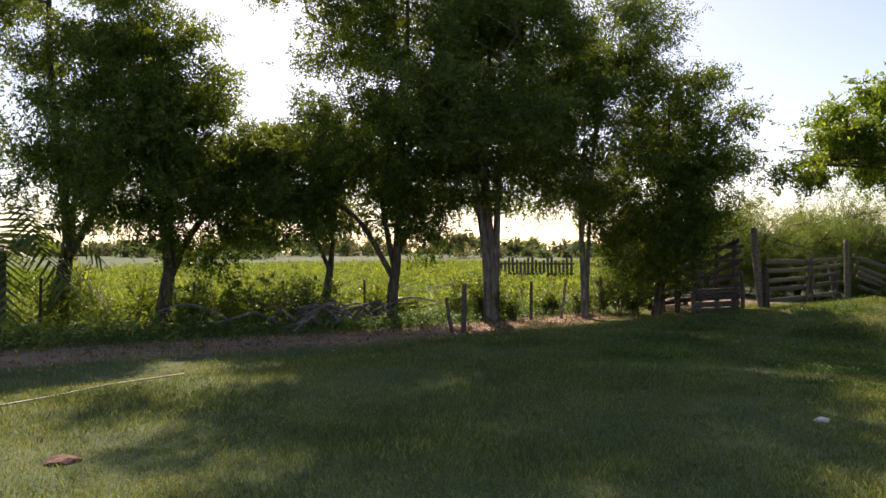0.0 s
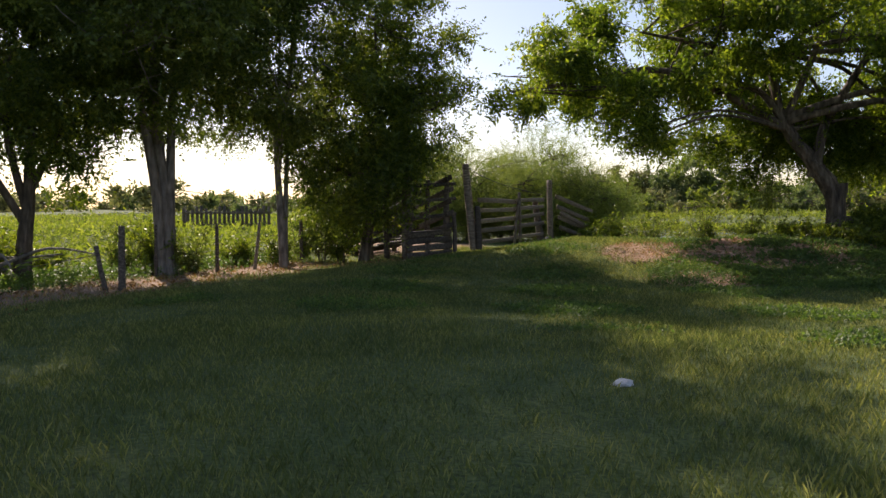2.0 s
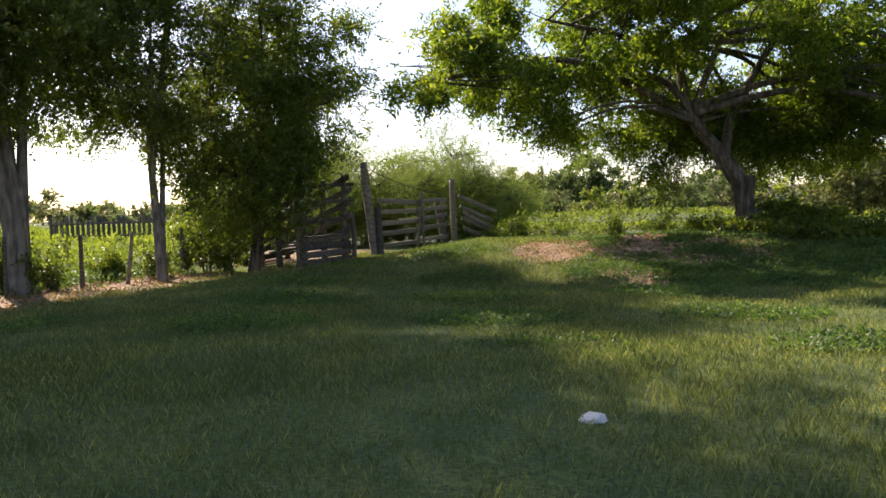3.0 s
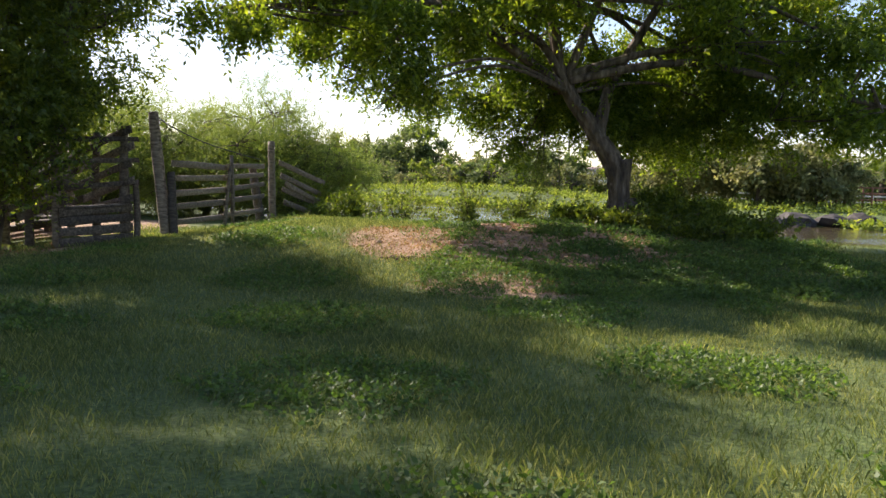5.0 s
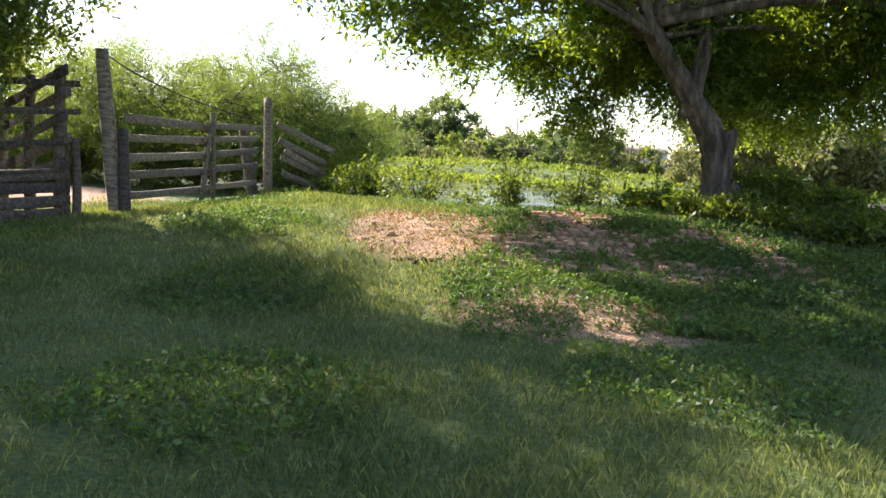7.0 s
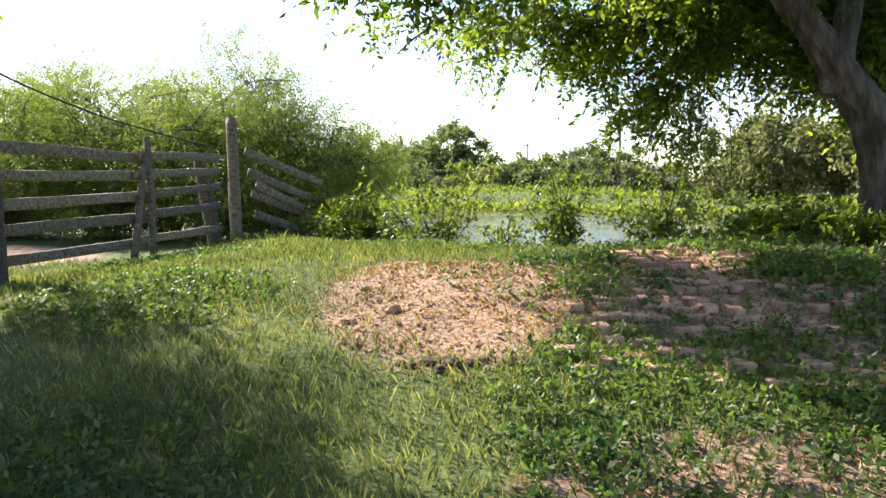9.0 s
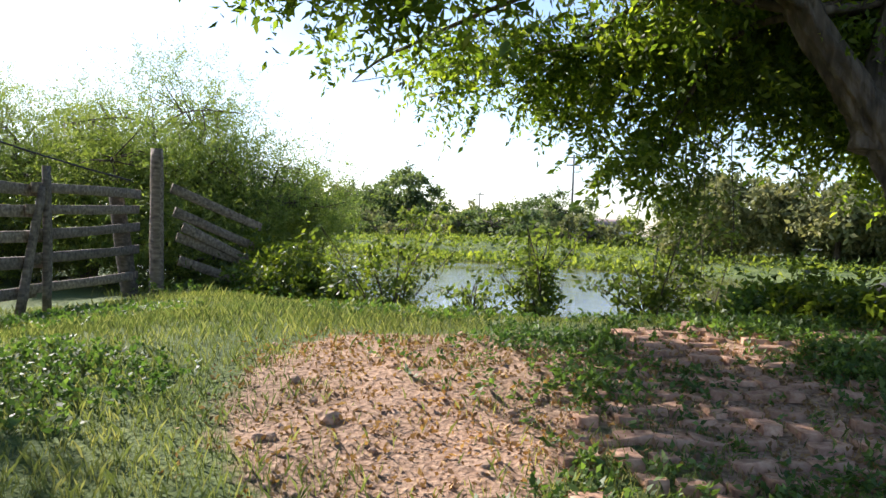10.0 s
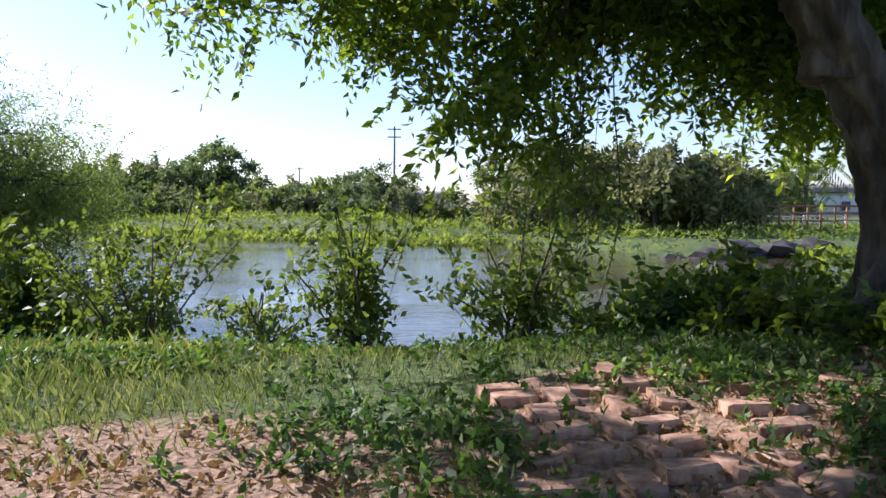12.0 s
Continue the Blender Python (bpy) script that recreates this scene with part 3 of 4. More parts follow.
# ---- pale feathery trees on the pond bank behind the gate ----
BANK = "feathery trees on the pond bank"


def bank_tree(label, x, y, h, r, shoots, seed, mat=None, leaf=0.08):
    b = on_ground(x, y, -0.1)
    g = np.random.default_rng(seed)
    blobs = [((x, y, b[2] + h * 0.62), (r, r * 0.9, h * 0.33))]
    for k in range(4):
        a = 1.57 * k + g.random()
        blobs.append(((x + r * 0.6 * math.cos(a), y + r * 0.6 * math.sin(a), b[2] + h * (0.35 + 0.4 * g.random())), (r * 0.6, r * 0.6, h * 0.25)))
    return make_tree("bank_tree", label, "tree", b, [(x, y, b[2]), (x + 0.1, y, b[2] + h * 0.2), (x - 0.1, y + 0.1, b[2] + h * 0.4), (x, y, b[2] + h * 0.6)], [0.14, 0.11, 0.09, 0.05],
                     blobs, shoots, leaf, leaf * 0.26, mat or M_LEAF_PALE, M_BARK, seed, length=0.55, count=15, limbs=5, bough=0.07, group=BANK, fork=0.15, droop=-0.1, clump=20)


bank_tree("pale green feathery tree beside the pond", -8.4, 25.2, 5.2, 2.4, 5600, 31)
bank_tree("pale green feathery tree beside the pond", -6.2, 25.6, 4.2, 1.9, 3600, 32)
bank_tree("pale green feathery tree behind the rail gate", -11.8, 25.6, 4.8, 2.5, 4000, 33)
bank_tree("pale green feathery tree behind the rail gate", -15.4, 27.0, 5.0, 2.8, 3000, 34)
bank_tree("pale green feathery tree behind the rail gate", -20.0, 29.5, 4.6, 3.0, 2600, 35)
bank_tree("low green bush at the foot of the bank trees", -5.6, 23.4, 1.3, 1.2, 1800, 36, M_LEAF_MID, 0.10)
bank_tree("low green bush at the foot of the bank trees", -4.0, 22.6, 1.0, 0.9, 800, 37, M_LEAF_DEEP, 0.10)

for k, (x, y) in enumerate(((-7.2, 23.6), (-9.2, 23.9), (-11.4, 24.2), (-13.6, 24.4), (-15.8, 24.6), (-18.2, 25.0), (-10.4, 25.8))):
    bank_tree("dense low bush behind the corral", x, y, 2.0 + 0.3 * (k % 3), 1.5, 1500, 340 + k, (M_LEAF_PALE, M_LEAF_MID)[k % 2], 0.10)

# ---- corral: gate, posts, chute ----


def post(name, x, y, h, r, lean=(0, 0), mat=None, seed=0, label="", group="corral posts", parent=None, z=None):
    b = on_ground(x, y, -0.08) if z is None else (x, y, z)
    line = curve_points([(0, 0, 0), (lean[0] * 0.4, lean[1] * 0.4, h * 0.35), (lean[0] * 0.75, lean[1] * 0.75, h * 0.7), (*lean, h)], 3)
    v, f = tube(line, np.linspace(r * 1.08, r * 0.88, len(line)), 10, 0.14, seed)
    if parent is not None:
        off = np.array(b) - np.array(parent.location)
        return part("post", mesh_of("post", v + off, f, mat or M_WOOD, True), parent)
    ob = new(name, mesh_of(name, v, f, mat or M_WOOD, True))
    ob.location = b
    return tagged(ob, label, "post", group)


post("gate_post", -7.45, 15.1, 2.95, 0.13, (-0.42, 0.25), M_WOOD, 1, "tall leaning weathered timber gate post")
post("gate_post", -7.25, 15.0, 1.55, 0.10, (-0.10, 0.1), M_WOOD_DARK, 2, "short dark timber post beside the gate post")
post("corner_post", -6.5, 20.8, 2.45, 0.11, (-0.05, 0.0), M_WOOD, 3, "weathered round corner post by the pond")
post("corner_post", -6.75, 20.4, 1.75, 0.13, (-0.25, -0.1), M_WOOD_DARK, 4, "broad old post at the gate's end")

GA, GB = np.array((-7.33, 15.35)), np.array((-6.72, 20.45))
gate = thing("rail_gate", on_ground(*GA), "long weathered timber rail gate with five boards", "gate")
gl = np.array(gate.location)


def gate_at(s, z):
    p = GA + (GB - GA) * s
    return np.array((p[0], p[1], z)) - gl


RAILS = ((0.30, 0.34, 0.14), (0.66, 0.76, 0.15), (0.98, 1.10, 0.15), (1.34, 1.38, 0.14), (1.66, 1.62, 0.15))
g0, g1 = float(height(*GA)), float(height(*GB))
for k, (a, b, w) in enumerate(RAILS):
    m = 0.5 + 0.02 * (k % 3)
    v, f = plank(gate_at(-0.045, g0 + a), gate_at(m + 0.03, g0 + (a + b) / 2 - 0.02), w, 0.045, 40 + k)
    part("rail", mesh_of("rail", v, f, M_WOOD, False), gate)
    v, f = plank(gate_at(m - 0.02, g0 + (a + b) / 2 + 0.02) + (0.05, 0, 0), gate_at(1, g1 + b) + (0.03, 0, 0), w * 0.92, 0.045, 60 + k)
    part("rail", mesh_of("rail", v, f, M_WOOD, False), gate)
for s, h, lx, ls in ((0.56, 1.95, 0, -0.02), (0.45, 1.66, 0, 0.085)):
    a = gate_at(s, g0 + 0.05) + (0.08, 0, 0)
    v, f = plank(a, gate_at(s + ls, g0 + h) + (0.09, 0, 0), 0.13, 0.07, 80 + int(h * 9), (0, 1, 0))
    part("upright", mesh_of("upright", v, f, M_WOOD, False), gate)

fence = thing("board_fence", on_ground(-6.4, 20.9), "weathered boards slanting from the corner post to the bank", "fence")
fl = np.array(fence.location)
for k, (z0, z1, ln) in enumerate(((1.75, 0.95, 2.3), (1.35, 0.6, 2.1), (0.95, 0.3, 1.9), (0.55, 0.02, 1.6), (1.1, 0.15, 2.4))):
    v, f = plank((0.05 + 0.05 * k, 0.05, z0), (0.25 + ln * 0.38, ln * 0.72, z0 + (z1 - z0) * 0.75), 0.16, 0.04, 90 + k)
    part("board", mesh_of("board", v, f, M_WOOD, False), fence)

chute = thing("loading_chute", on_ground(-9.3, 14.2), "dark weathered timber cattle loading chute with slanting boards", "loading chute")
cl = np.array(chute.location)


def cp(x, y, z):
    return np.array((x, y, z * 1.12 + float(height(x, y)))) - cl


CF, CB, CN = np.array((-8.7, 14.1)), np.array((-12.4, 16.8)), np.array((0.585, 0.81))


def chute_at(t, side, z):
    """t: 0 at the high front end, 1 at the low far end; side: -1 near wall, 1 far wall."""
    p = CF + (CB - CF) * t + CN * 0.72 * side
    return cp(p[0], p[1], z)


for side in (-1, 1):
    for k, (t, h) in enumerate(((0.02, 2.35), (0.3, 2.3), (0.58, 1.9), (0.86, 1.6), (1.0, 1.4))):
        line = curve_points([chute_at(t, side * 1.08, -0.1), chute_at(t, side * 1.06, h * 0.5), chute_at(t - 0.01, side * 1.1, h)], 3)
        v, f = tube(line, np.linspace(0.10, 0.08, len(line)), 9, 0.14, k + 7 * side + 20)
        part("post", mesh_of("post", v, f, M_WOOD_DARK if k % 2 else M_WOOD, True), chute)
    for k in range(5):
        hi, lo = 2.25 - 0.34 * k, 1.25 - 0.33 * k
        a, b = chute_at(-0.07 - 0.02 * (k % 2), side, hi), chute_at(1.0, side, max(lo, 0.08))
        mid = a + (b - a) * (0.46 + 0.05 * (k % 3))
        v, f = plank(a, mid, 0.17, 0.045, 100 + k + 10 * side)
        part("side_board", mesh_of("side_board", v, f, (M_WOOD, M_WOOD_DARK)[(k + side) % 2], False), chute)
        v, f = plank(mid + (0.02, -0.05, 0.02), b, 0.16, 0.045, 130 + k + 10 * side)
        part("side_board", mesh_of("side_board", v, f, M_WOOD_DARK, False), chute)
for k in range(4):
    v, f = plank(chute_at(-0.03, -1.15, 0.1 + 0.195 * k), chute_at(-0.03, 1.15, 0.1 + 0.195 * k), 0.185, 0.06, 160 + k)
    part("kick_board", mesh_of("kick_board", v, f, M_WOOD_DARK, False), chute)
for k, z in enumerate((1.15, 1.62, 2.05)):
    v, f = plank(chute_at(0.0, -1.25, z), chute_at(0.0, 1.5, z + 0.04), 0.11, 0.05, 170 + k)
    part("cross_rail", mesh_of("cross_rail", v, f, M_WOOD_DARK, False), chute)
for k in range(10):
    t = k / 9
    v, f = plank(chute_at(t, -1, 0.72 * (1 - t) + 0.04), chute_at(t, 1, 0.72 * (1 - t) + 0.04), 0.05, 0.42, 180 + k)
    part("ramp_board", mesh_of("ramp_board", v, f, M_WOOD_DARK, False), chute)
for k, (x, y, h) in enumerate(((-8.05, 14.8, 1.25), (-8.35, 14.95, 1.7))):
    line = curve_points([cp(x, y, -0.1), cp(x, y + 0.02, h * 0.5), cp(x - 0.03, y, h)], 3)
    v, f = tube(line, np.linspace(0.075, 0.065, len(line)), 9, 0.14, 60 + k)
    part("post", mesh_of("post", v, f, M_WOOD_DARK, True), chute)

v, f = tube(curve_points([(-7.85, 15.35, 2.85), (-7.9, 16.6, 2.62), (-7.6, 18.0, 2.32), (-7.2, 19.4, 2.1), (-6.8, 20.4, 1.95)], 6), np.full(25, 0.014), 6)
tagged(new("cable", mesh_of("cable", v, f, M_WIRE, True)), "dark sagging cable from the gate post to the gate's end", "cable")

# ---- fence posts and fallen wood along the row ----
for k, (x, y, h, r, lx, ly, mat) in enumerate(((-12.0, 4.7, 1.55, 0.075, 0.05, 0.0, M_WOOD_DARK), (-12.25, 4.5, 1.1, 0.055, -0.22, -0.05, M_WOOD_DARK), (-13.9, 7.7, 1.5, 0.045, 0.05, 0.0, M_WOOD_DARK), (-13.4, 9.6, 1.45, 0.055, 0.02, 0.0, M_WOOD_DARK),
                                               (-13.0, 10.8, 1.5, 0.05, 0.12, 0.15, M_WOOD), (-21.0, 0.6, 1.5, 0.04, 0.0, 0.0, M_WOOD_DARK), (-20.4, 1.6, 1.45, 0.04, 0.05, 0.0, M_WOOD_DARK), (-22.4, -3.9, 1.7, 0.05, 0.04, 0.03, M_WOOD_DARK), (-17.6, 5.4, 1.5, 0.045, 0.0, 0.0, M_WOOD_DARK), (-12.9, 13.2, 1.5, 0.06, 0, 0, M_WOOD_DARK))):
    post("fence_post", x, y, h, r, (lx, ly), mat, 200 + k, "rough dark fence post in the leaf litter", "fence posts")

g = np.random.default_rng(77)
for k in range(20):
    x, y = -17.6 + 2.2 * g.random(), 0.2 + 4.4 * g.random()
    a = g.random() * 6.3
    ln = 1.4 + 2.4 * g.random()
    z = float(height(x, y))
    p = [(0, 0, 0.05), (ln * 0.35 * math.cos(a), ln * 0.35 * math.sin(a), 0.35 + 0.3 * g.random()), (ln * 0.7 * math.cos(a + 0.2), ln * 0.7 * math.sin(a + 0.2), 0.5 + 0.4 * g.random()), (ln * math.cos(a + 0.1), ln * math.sin(a + 0.1), 0.15 + 0.7 * g.random())]
    v, f = tube(curve_points(p, 4), np.linspace(0.07, 0.02, 13), 7, 0.15, k)
    ob = new("fallen_branch", mesh_of("fallen_branch", v, f, M_BARK_GREY, True))
    ob.location = (x, y, z)
    tagged(ob, "bare grey fallen branch on the heap under the trees", "branch", "fallen branches")

# ---- bricks and stones on the mound ----


def rough_block(sx, sy, sz, seed):
    g = np.random.default_rng(seed)
    bm = bmesh.new()
    bmesh.ops.create_cube(bm, size=1.0)
    bmesh.ops.bevel(bm, geom=bm.edges[:], offset=0.09, segments=1, affect="EDGES")
    for q in bm.verts:
        q.co = Vector((q.co.x * sx, q.co.y * sy, q.co.z * sz)) + Vector(g.normal(size=3) * 0.07 * min(sx, sy, sz))
    me = bpy.data.meshes.new("block")
    bm.to_mesh(me)
    bm.free()
    me.materials.append(M_BRICK)
    return me


blocks = [rough_block(0.22, 0.12, 0.07, s) for s in range(6)]
paving = new("paving")
paving.location = on_ground(1.6, 12.8)
tagged(paving, "heaved clay-brick paving with weeds in the joints", "paving", kind="structure")
g = np.random.default_rng(5)
n_brick = 0
for row in range(17):
    y0 = 11.3 + 0.235 * row
    for col in range(24):
        x = -0.8 + 0.27 * (y0 - 12.4) * (y0 > 12.4) + 0.285 * col * 0.72 + (0.10 if row % 2 else 0) + 0.02 * g.normal()
        y = y0 + 0.02 * g.normal()
        lost = g.random()
        gone = 0.12 + 0.50 * smooth(0.4, 3.0, x) + (0.4 if y < 11.8 and x < 0.1 else 0)
        if lost < gone or n_brick >= 290 or math.hypot(x - 3.2, y - 16.0) < 0.6:
            continue
        ob = new("brick", blocks[int(g.integers(6))])
        ob.parent = paving
        ob.matrix_basis = pose(x - paving.location.x, y - paving.location.y, float(height(x, y)) - paving.location.z + 0.002 + 0.01 * g.normal(), 3.5 * g.normal(), 3.5 * g.normal(), 90 * (g.random() < 0.35) + 7 * g.normal())
        n_brick += 1
for k, (x, y, s, rz) in enumerate(((0.2, 11.45, 0.75, 12), (-0.6, 11.55, 0.65, 70), (-0.1, 11.7, 0.6, 20))):
    ob = new("loose_brick", rough_block(0.25 * s, 0.13 * s, 0.10 * s, 50 + k))
    ob.matrix_basis = pose(x, y, float(height(x, y)) + 0.05, 4, 6, rz)
    tagged(ob, "loose reddish clay brick lying on the mound", "brick", "loose bricks")

M_CLOD = plain_material("dug_clod", (0.085, 0.05, 0.034), 0.95, 0, 0.4, 18)


def lump(name, x, y, r, flat, label, category, group, mat, seed):
    g = np.random.default_rng(seed)
    bm = bmesh.new()
    bmesh.ops.create_icosphere(bm, subdivisions=2, radius=1.0)
    for q in bm.verts:
        q.co *= 1 + 0.35 * (noise.noise(q.co * 1.7 + Vector((seed, 0, 0)))) + 0.08 * g.normal()
        q.co = Vector((q.co.x * r, q.co.y * r, q.co.z * r * flat))
    me = bpy.data.meshes.new(name)
    bm.to_mesh(me)
    bm.free()
    me.materials.append(mat)
    ob = new(name, me)
    ob.matrix_basis = pose(x, y, float(height(x, y)) + r * flat * 0.35, 0, 0, 360 * g.random())
    return tagged(ob, label, category, group)


M_STONE = plain_material("pale_earth_stone", (0.36, 0.24, 0.16), 0.9, 0, 0.3, 14)
lump("stone", -2.2, 12.6, 0.062, 0.7, "pale brown stone lying on the dug soil", "stone", "stones on the soil", M_STONE, 3)
for k, (x, y, r) in enumerate(((-1.78, 11.62, 0.07), (-1.62, 11.58, 0.075), (-1.7, 11.5, 0.055), (-1.5, 11.6, 0.05), (-1.9, 11.55, 0.045), (-1.66, 11.68, 0.05), (-1.98, 11.6, 0.04), (-1.42, 11.66, 0.04))):
    lump("soil_clod", x, y, r, 0.6, "dark freshly turned clod at the edge of the dug patch", "clod", "dark clods", M_CLOD, 10 + k)
g = np.random.default_rng(15)
for k in range(60):
    a, q = g.random() * 6.28, g.random() ** 0.5
    x, y = -1.8 + 1.3 * q * math.cos(a), 13.4 + 1.9 * q * math.sin(a)
    lump("earth_lump", x, y, 0.014 + 0.028 * g.random() ** 2, 0.7, "small lump of dry reddish earth on the dug patch", "earth lump", "lumps on the dug patch", M_STONE, 100 + k)
lump("dirt_mound", -4.2, -9.1, 0.17, 0.3, "small reddish heap of dug earth in the lawn", "dirt mound", "", plain_material("red_earth", (0.20, 0.10, 0.065), 0.95, 0, 0.5, 22), 61)
M_WHITE = plain_material("white_ash", (0.5, 0.5, 0.48), 0.9, 0, 0.15, 30)
lump("ash_patch", 0.4, -1.58, 0.10, 0.4, "small whitish crumbled clump lying in the grass", "clump", "", M_WHITE, 62)
M_HOSE = plain_material("sun_bleached_hose", (0.42, 0.38, 0.26), 0.6)
hp = [(-7.4, -9.6), (-7.85, -8.7), (-8.4, -7.8), (-8.75, -6.9), (-9.25, -5.4)]
v, f = tube(curve_points([(x, y, float(height(x, y)) + 0.06) for x, y in hp], 5), np.full(21, 0.016), 6)
tagged(new("garden_hose", mesh_of("garden_hose", v, f, M_HOSE, True)), "thin sun-bleached hose lying across the lawn", "hose")

# ---- grass, weeds and litter ----


def scatter(n, x0, x1, y0, y1, dens, g):
    x, y = x0 + (x1 - x0) * g.random(n), y0 + (y1 - y0) * g.random(n)
    k = g.random(n) < dens(x, y)
    return x[k], y[k]


def blades(x, y, tall, wide, g):
    n = len(x)
    z = height(x, y) - 0.01
    a = g.random(n) * 6.283
    h = tall * (0.5 + g.random(n))
    w = wide * (0.6 + 0.8 * g.random(n))
    lean = h * (0.1 + 0.55 * g.random(n))
    b = g.random(n) * 6.283
    p = np.stack([x, y, z], -1)
    s = np.stack([np.cos(a) * w, np.sin(a) * w, 0 * a], -1)
    mid = p + np.stack([np.cos(b) * lean * 0.35, np.sin(b) * lean * 0.35, h * 0.62], -1)
    tip = p + np.stack([np.cos(b) * lean, np.sin(b) * lean, h], -1)
    v = np.stack([p - s, p + s, mid + s * 0.7, tip], 1).reshape(-1, 3)
    return v, np.arange(len(v)).reshape(-1, 4)


def way_distance(x, y):
    p = np.array([e[:2] for _, e, _, _ in PATH])
    return np.sqrt(((np.stack([x, y], -1)[:, None] - p[None]) ** 2).sum(-1)).min(1)


g = np.random.default_rng(41)
turf_noise = lambda x, y: 0.5 + 0.25 * np.sin(x * 1.9 + 0.7 * y) + 0.25 * np.sin(y * 2.3 - 0.6 * x + 1)  # noqa: E731
patchy = lambda x, y: 0.5 + 0.2 * np.sin(5.3 * x + 2.1 * y) + 0.18 * np.sin(6.1 * y - 3.7 * x + 1) + 0.12 * np.sin(11 * x - 7 * y)  # noqa: E731
grown = lambda x, y: 1 - np.clip(bare(x, y) * 1.22 - 0.62 * patchy(x, y), 0, 0.98)  # noqa: E731
dry_land = lambda x, y: (height(x, y) > WATER + 0.25)  # noqa: E731
x, y = scatter(1350000, -17, 13, -15, 19, lambda x, y: grown(x, y) * (0.5 + 0.5 * turf_noise(x, y)) * dry_land(x, y) * np.clip(1.15 - smooth(3, 13, way_distance(x, y)) * 0.85, 0, 1), g)
far_k = 1 + 1.0 * smooth(3, 13, way_distance(x, y))
tall = (0.038 + 0.06 * turf_noise(x * 0.6, y * 0.5) * (0.4 + 0.6 * patchy(x * 0.4, y * 0.4)) + 0.012 * smooth(9, 12, y) * (x < -1.2)) * (0.8 + 0.2 * far_k)
v, f = blades(x, y, tall, 0.0021 * far_k, g)
tagged(new("lawn_grass", mesh_of("lawn_grass", v, f, M_GRASS)), "uneven green lawn grass with yellowed tips", "grass", kind="stuff")

# tufts standing out of the lawn
cx, cy = scatter(6500, -9, 8, -11, 13, lambda x, y: (1 - bare(x, y)) * np.clip(1.2 - way_distance(x, y) / 9, 0, 1), g)
n = 16
x, y = (np.repeat(c, n) + 0.11 * g.normal(size=len(c) * n) * np.repeat(0.5 + g.random(len(c)), n) for c in (cx, cy))
v, f = blades(x, y, np.repeat(0.042 + 0.04 * g.random(len(cx)), n), 0.0025, g)
tagged(new("grass_tufts", mesh_of("grass_tufts", v, f, M_GRASS)), "coarser tufts of grass standing out of the lawn", "grass", kind="stuff")

# long grass along the crest of the bank
x, y = scatter(90000, -9, 9, 14.5, 21.5, lambda x, y: (lambda d: np.clip(1 - np.abs(d - 2.4) / 1.6, 0, 1) * (0.3 + 0.7 * turf_noise(x * 1.3, y)))(shore_distance(x, y)), g)
v, f = blades(x, y, 0.07 + 0.08 * turf_noise(x * 1.5, y * 1.2), 0.0022, g)
tagged(new("bank_grass", mesh_of("bank_grass", v, f, M_GRASS)), "long rank grass on the crest of the pond bank", "grass", kind="stuff")


def weeds(name, label, x, y, length, leaf, width, mat, count, g, up=1.0, lift=0.02):
    o = np.stack([x, y, height(x, y) + lift], -1)
    d = g.normal(size=o.shape) * 0.7
    d[:, 2] = np.abs(d[:, 2]) * 0.5 + up
    v, f = sprays(o, d, length, count, leaf, width, g, 0.3)
    return tagged(new(name, mesh_of(name, v, f, mat)), label, "weeds", kind="stuff")


x, y = scatter(30000, -1.2, 7.5, 9.3, 17.6, lambda x, y: np.clip(0.15 + 0.85 * smooth(0.4, 0.75, turf_noise(x * 1.7 + 2, y * 1.9)), 0, 1) * (0.14 + 0.86 * smooth(0.3, 1.6, x)) * dry_land(x, y), g)
weeds("mound_weeds", "low broad-leaved weeds over the paved mound", x, y, 0.11, 0.05, 0.026, M_WEED, 10, g)
x, y = scatter(3000, -1.4, 4.5, 8.6, 12.2, lambda x, y: smooth(0.35, 0.65, patchy(x * 0.5 + 1, y * 0.5)) * smooth(12.2, 11.0, y), g)
weeds("path_weeds", "scattered low weeds on trodden soil below the mound", x, y, 0.09, 0.04, 0.02, M_WEED, 8, g)
x, y = scatter(42000, -8, 4, 1, 17, lambda x, y: 0.8 * smooth(0.5, 0.8, turf_noise(x * 0.9 + 1, y * 0.8)) * (1 - 0.85 * bare(x, y)), g)
weeds("lawn_weeds", "low broad-leaved weeds among the lawn grass", x, y, 0.10, 0.05, 0.027, M_WEED, 6, g)
x, y = scatter(1500, -1.5, 0.4, 11.5, 15.6, lambda x, y: np.exp(-((x + 0.83 - 0.27 * np.clip(y - 12.4, 0, 9)) / 0.10) ** 2) * smooth(0.25, 0.6, patchy(x, y)), g)
weeds("edge_weeds", "strip of green weeds along the edge of the paving", x, y, 0.13, 0.055, 0.026, M_WEED, 8, g)
x, y = scatter(11000, -9, 9, 14.5, 21, lambda x, y: (lambda d: np.clip(1 - np.abs(d - 2.1) / 1.5, 0, 1))(shore_distance(x, y)), g)
weeds("bank_weeds", "leafy weeds down the pond bank", x, y, 0.25, 0.075, 0.038, M_WEED, 10, g)
x, y = scatter(9000, -19, -11, -8, 15, lambda x, y: np.exp(-((x + 15.4 + 0.3 * (4 - y) * (y < 4)) / 1.3) ** 2), g)
weeds("fence_weeds", "tangled green weeds along the pasture fence", x, y, 0.42, 0.085, 0.045, M_WEED, 10, g)
x, y = scatter(26000, -70, -16, -12, 60, lambda x, y: 0.9 * smooth(-14, -18, x) * dry_land(x, y) * (shore_distance(x, y) > 2), g)
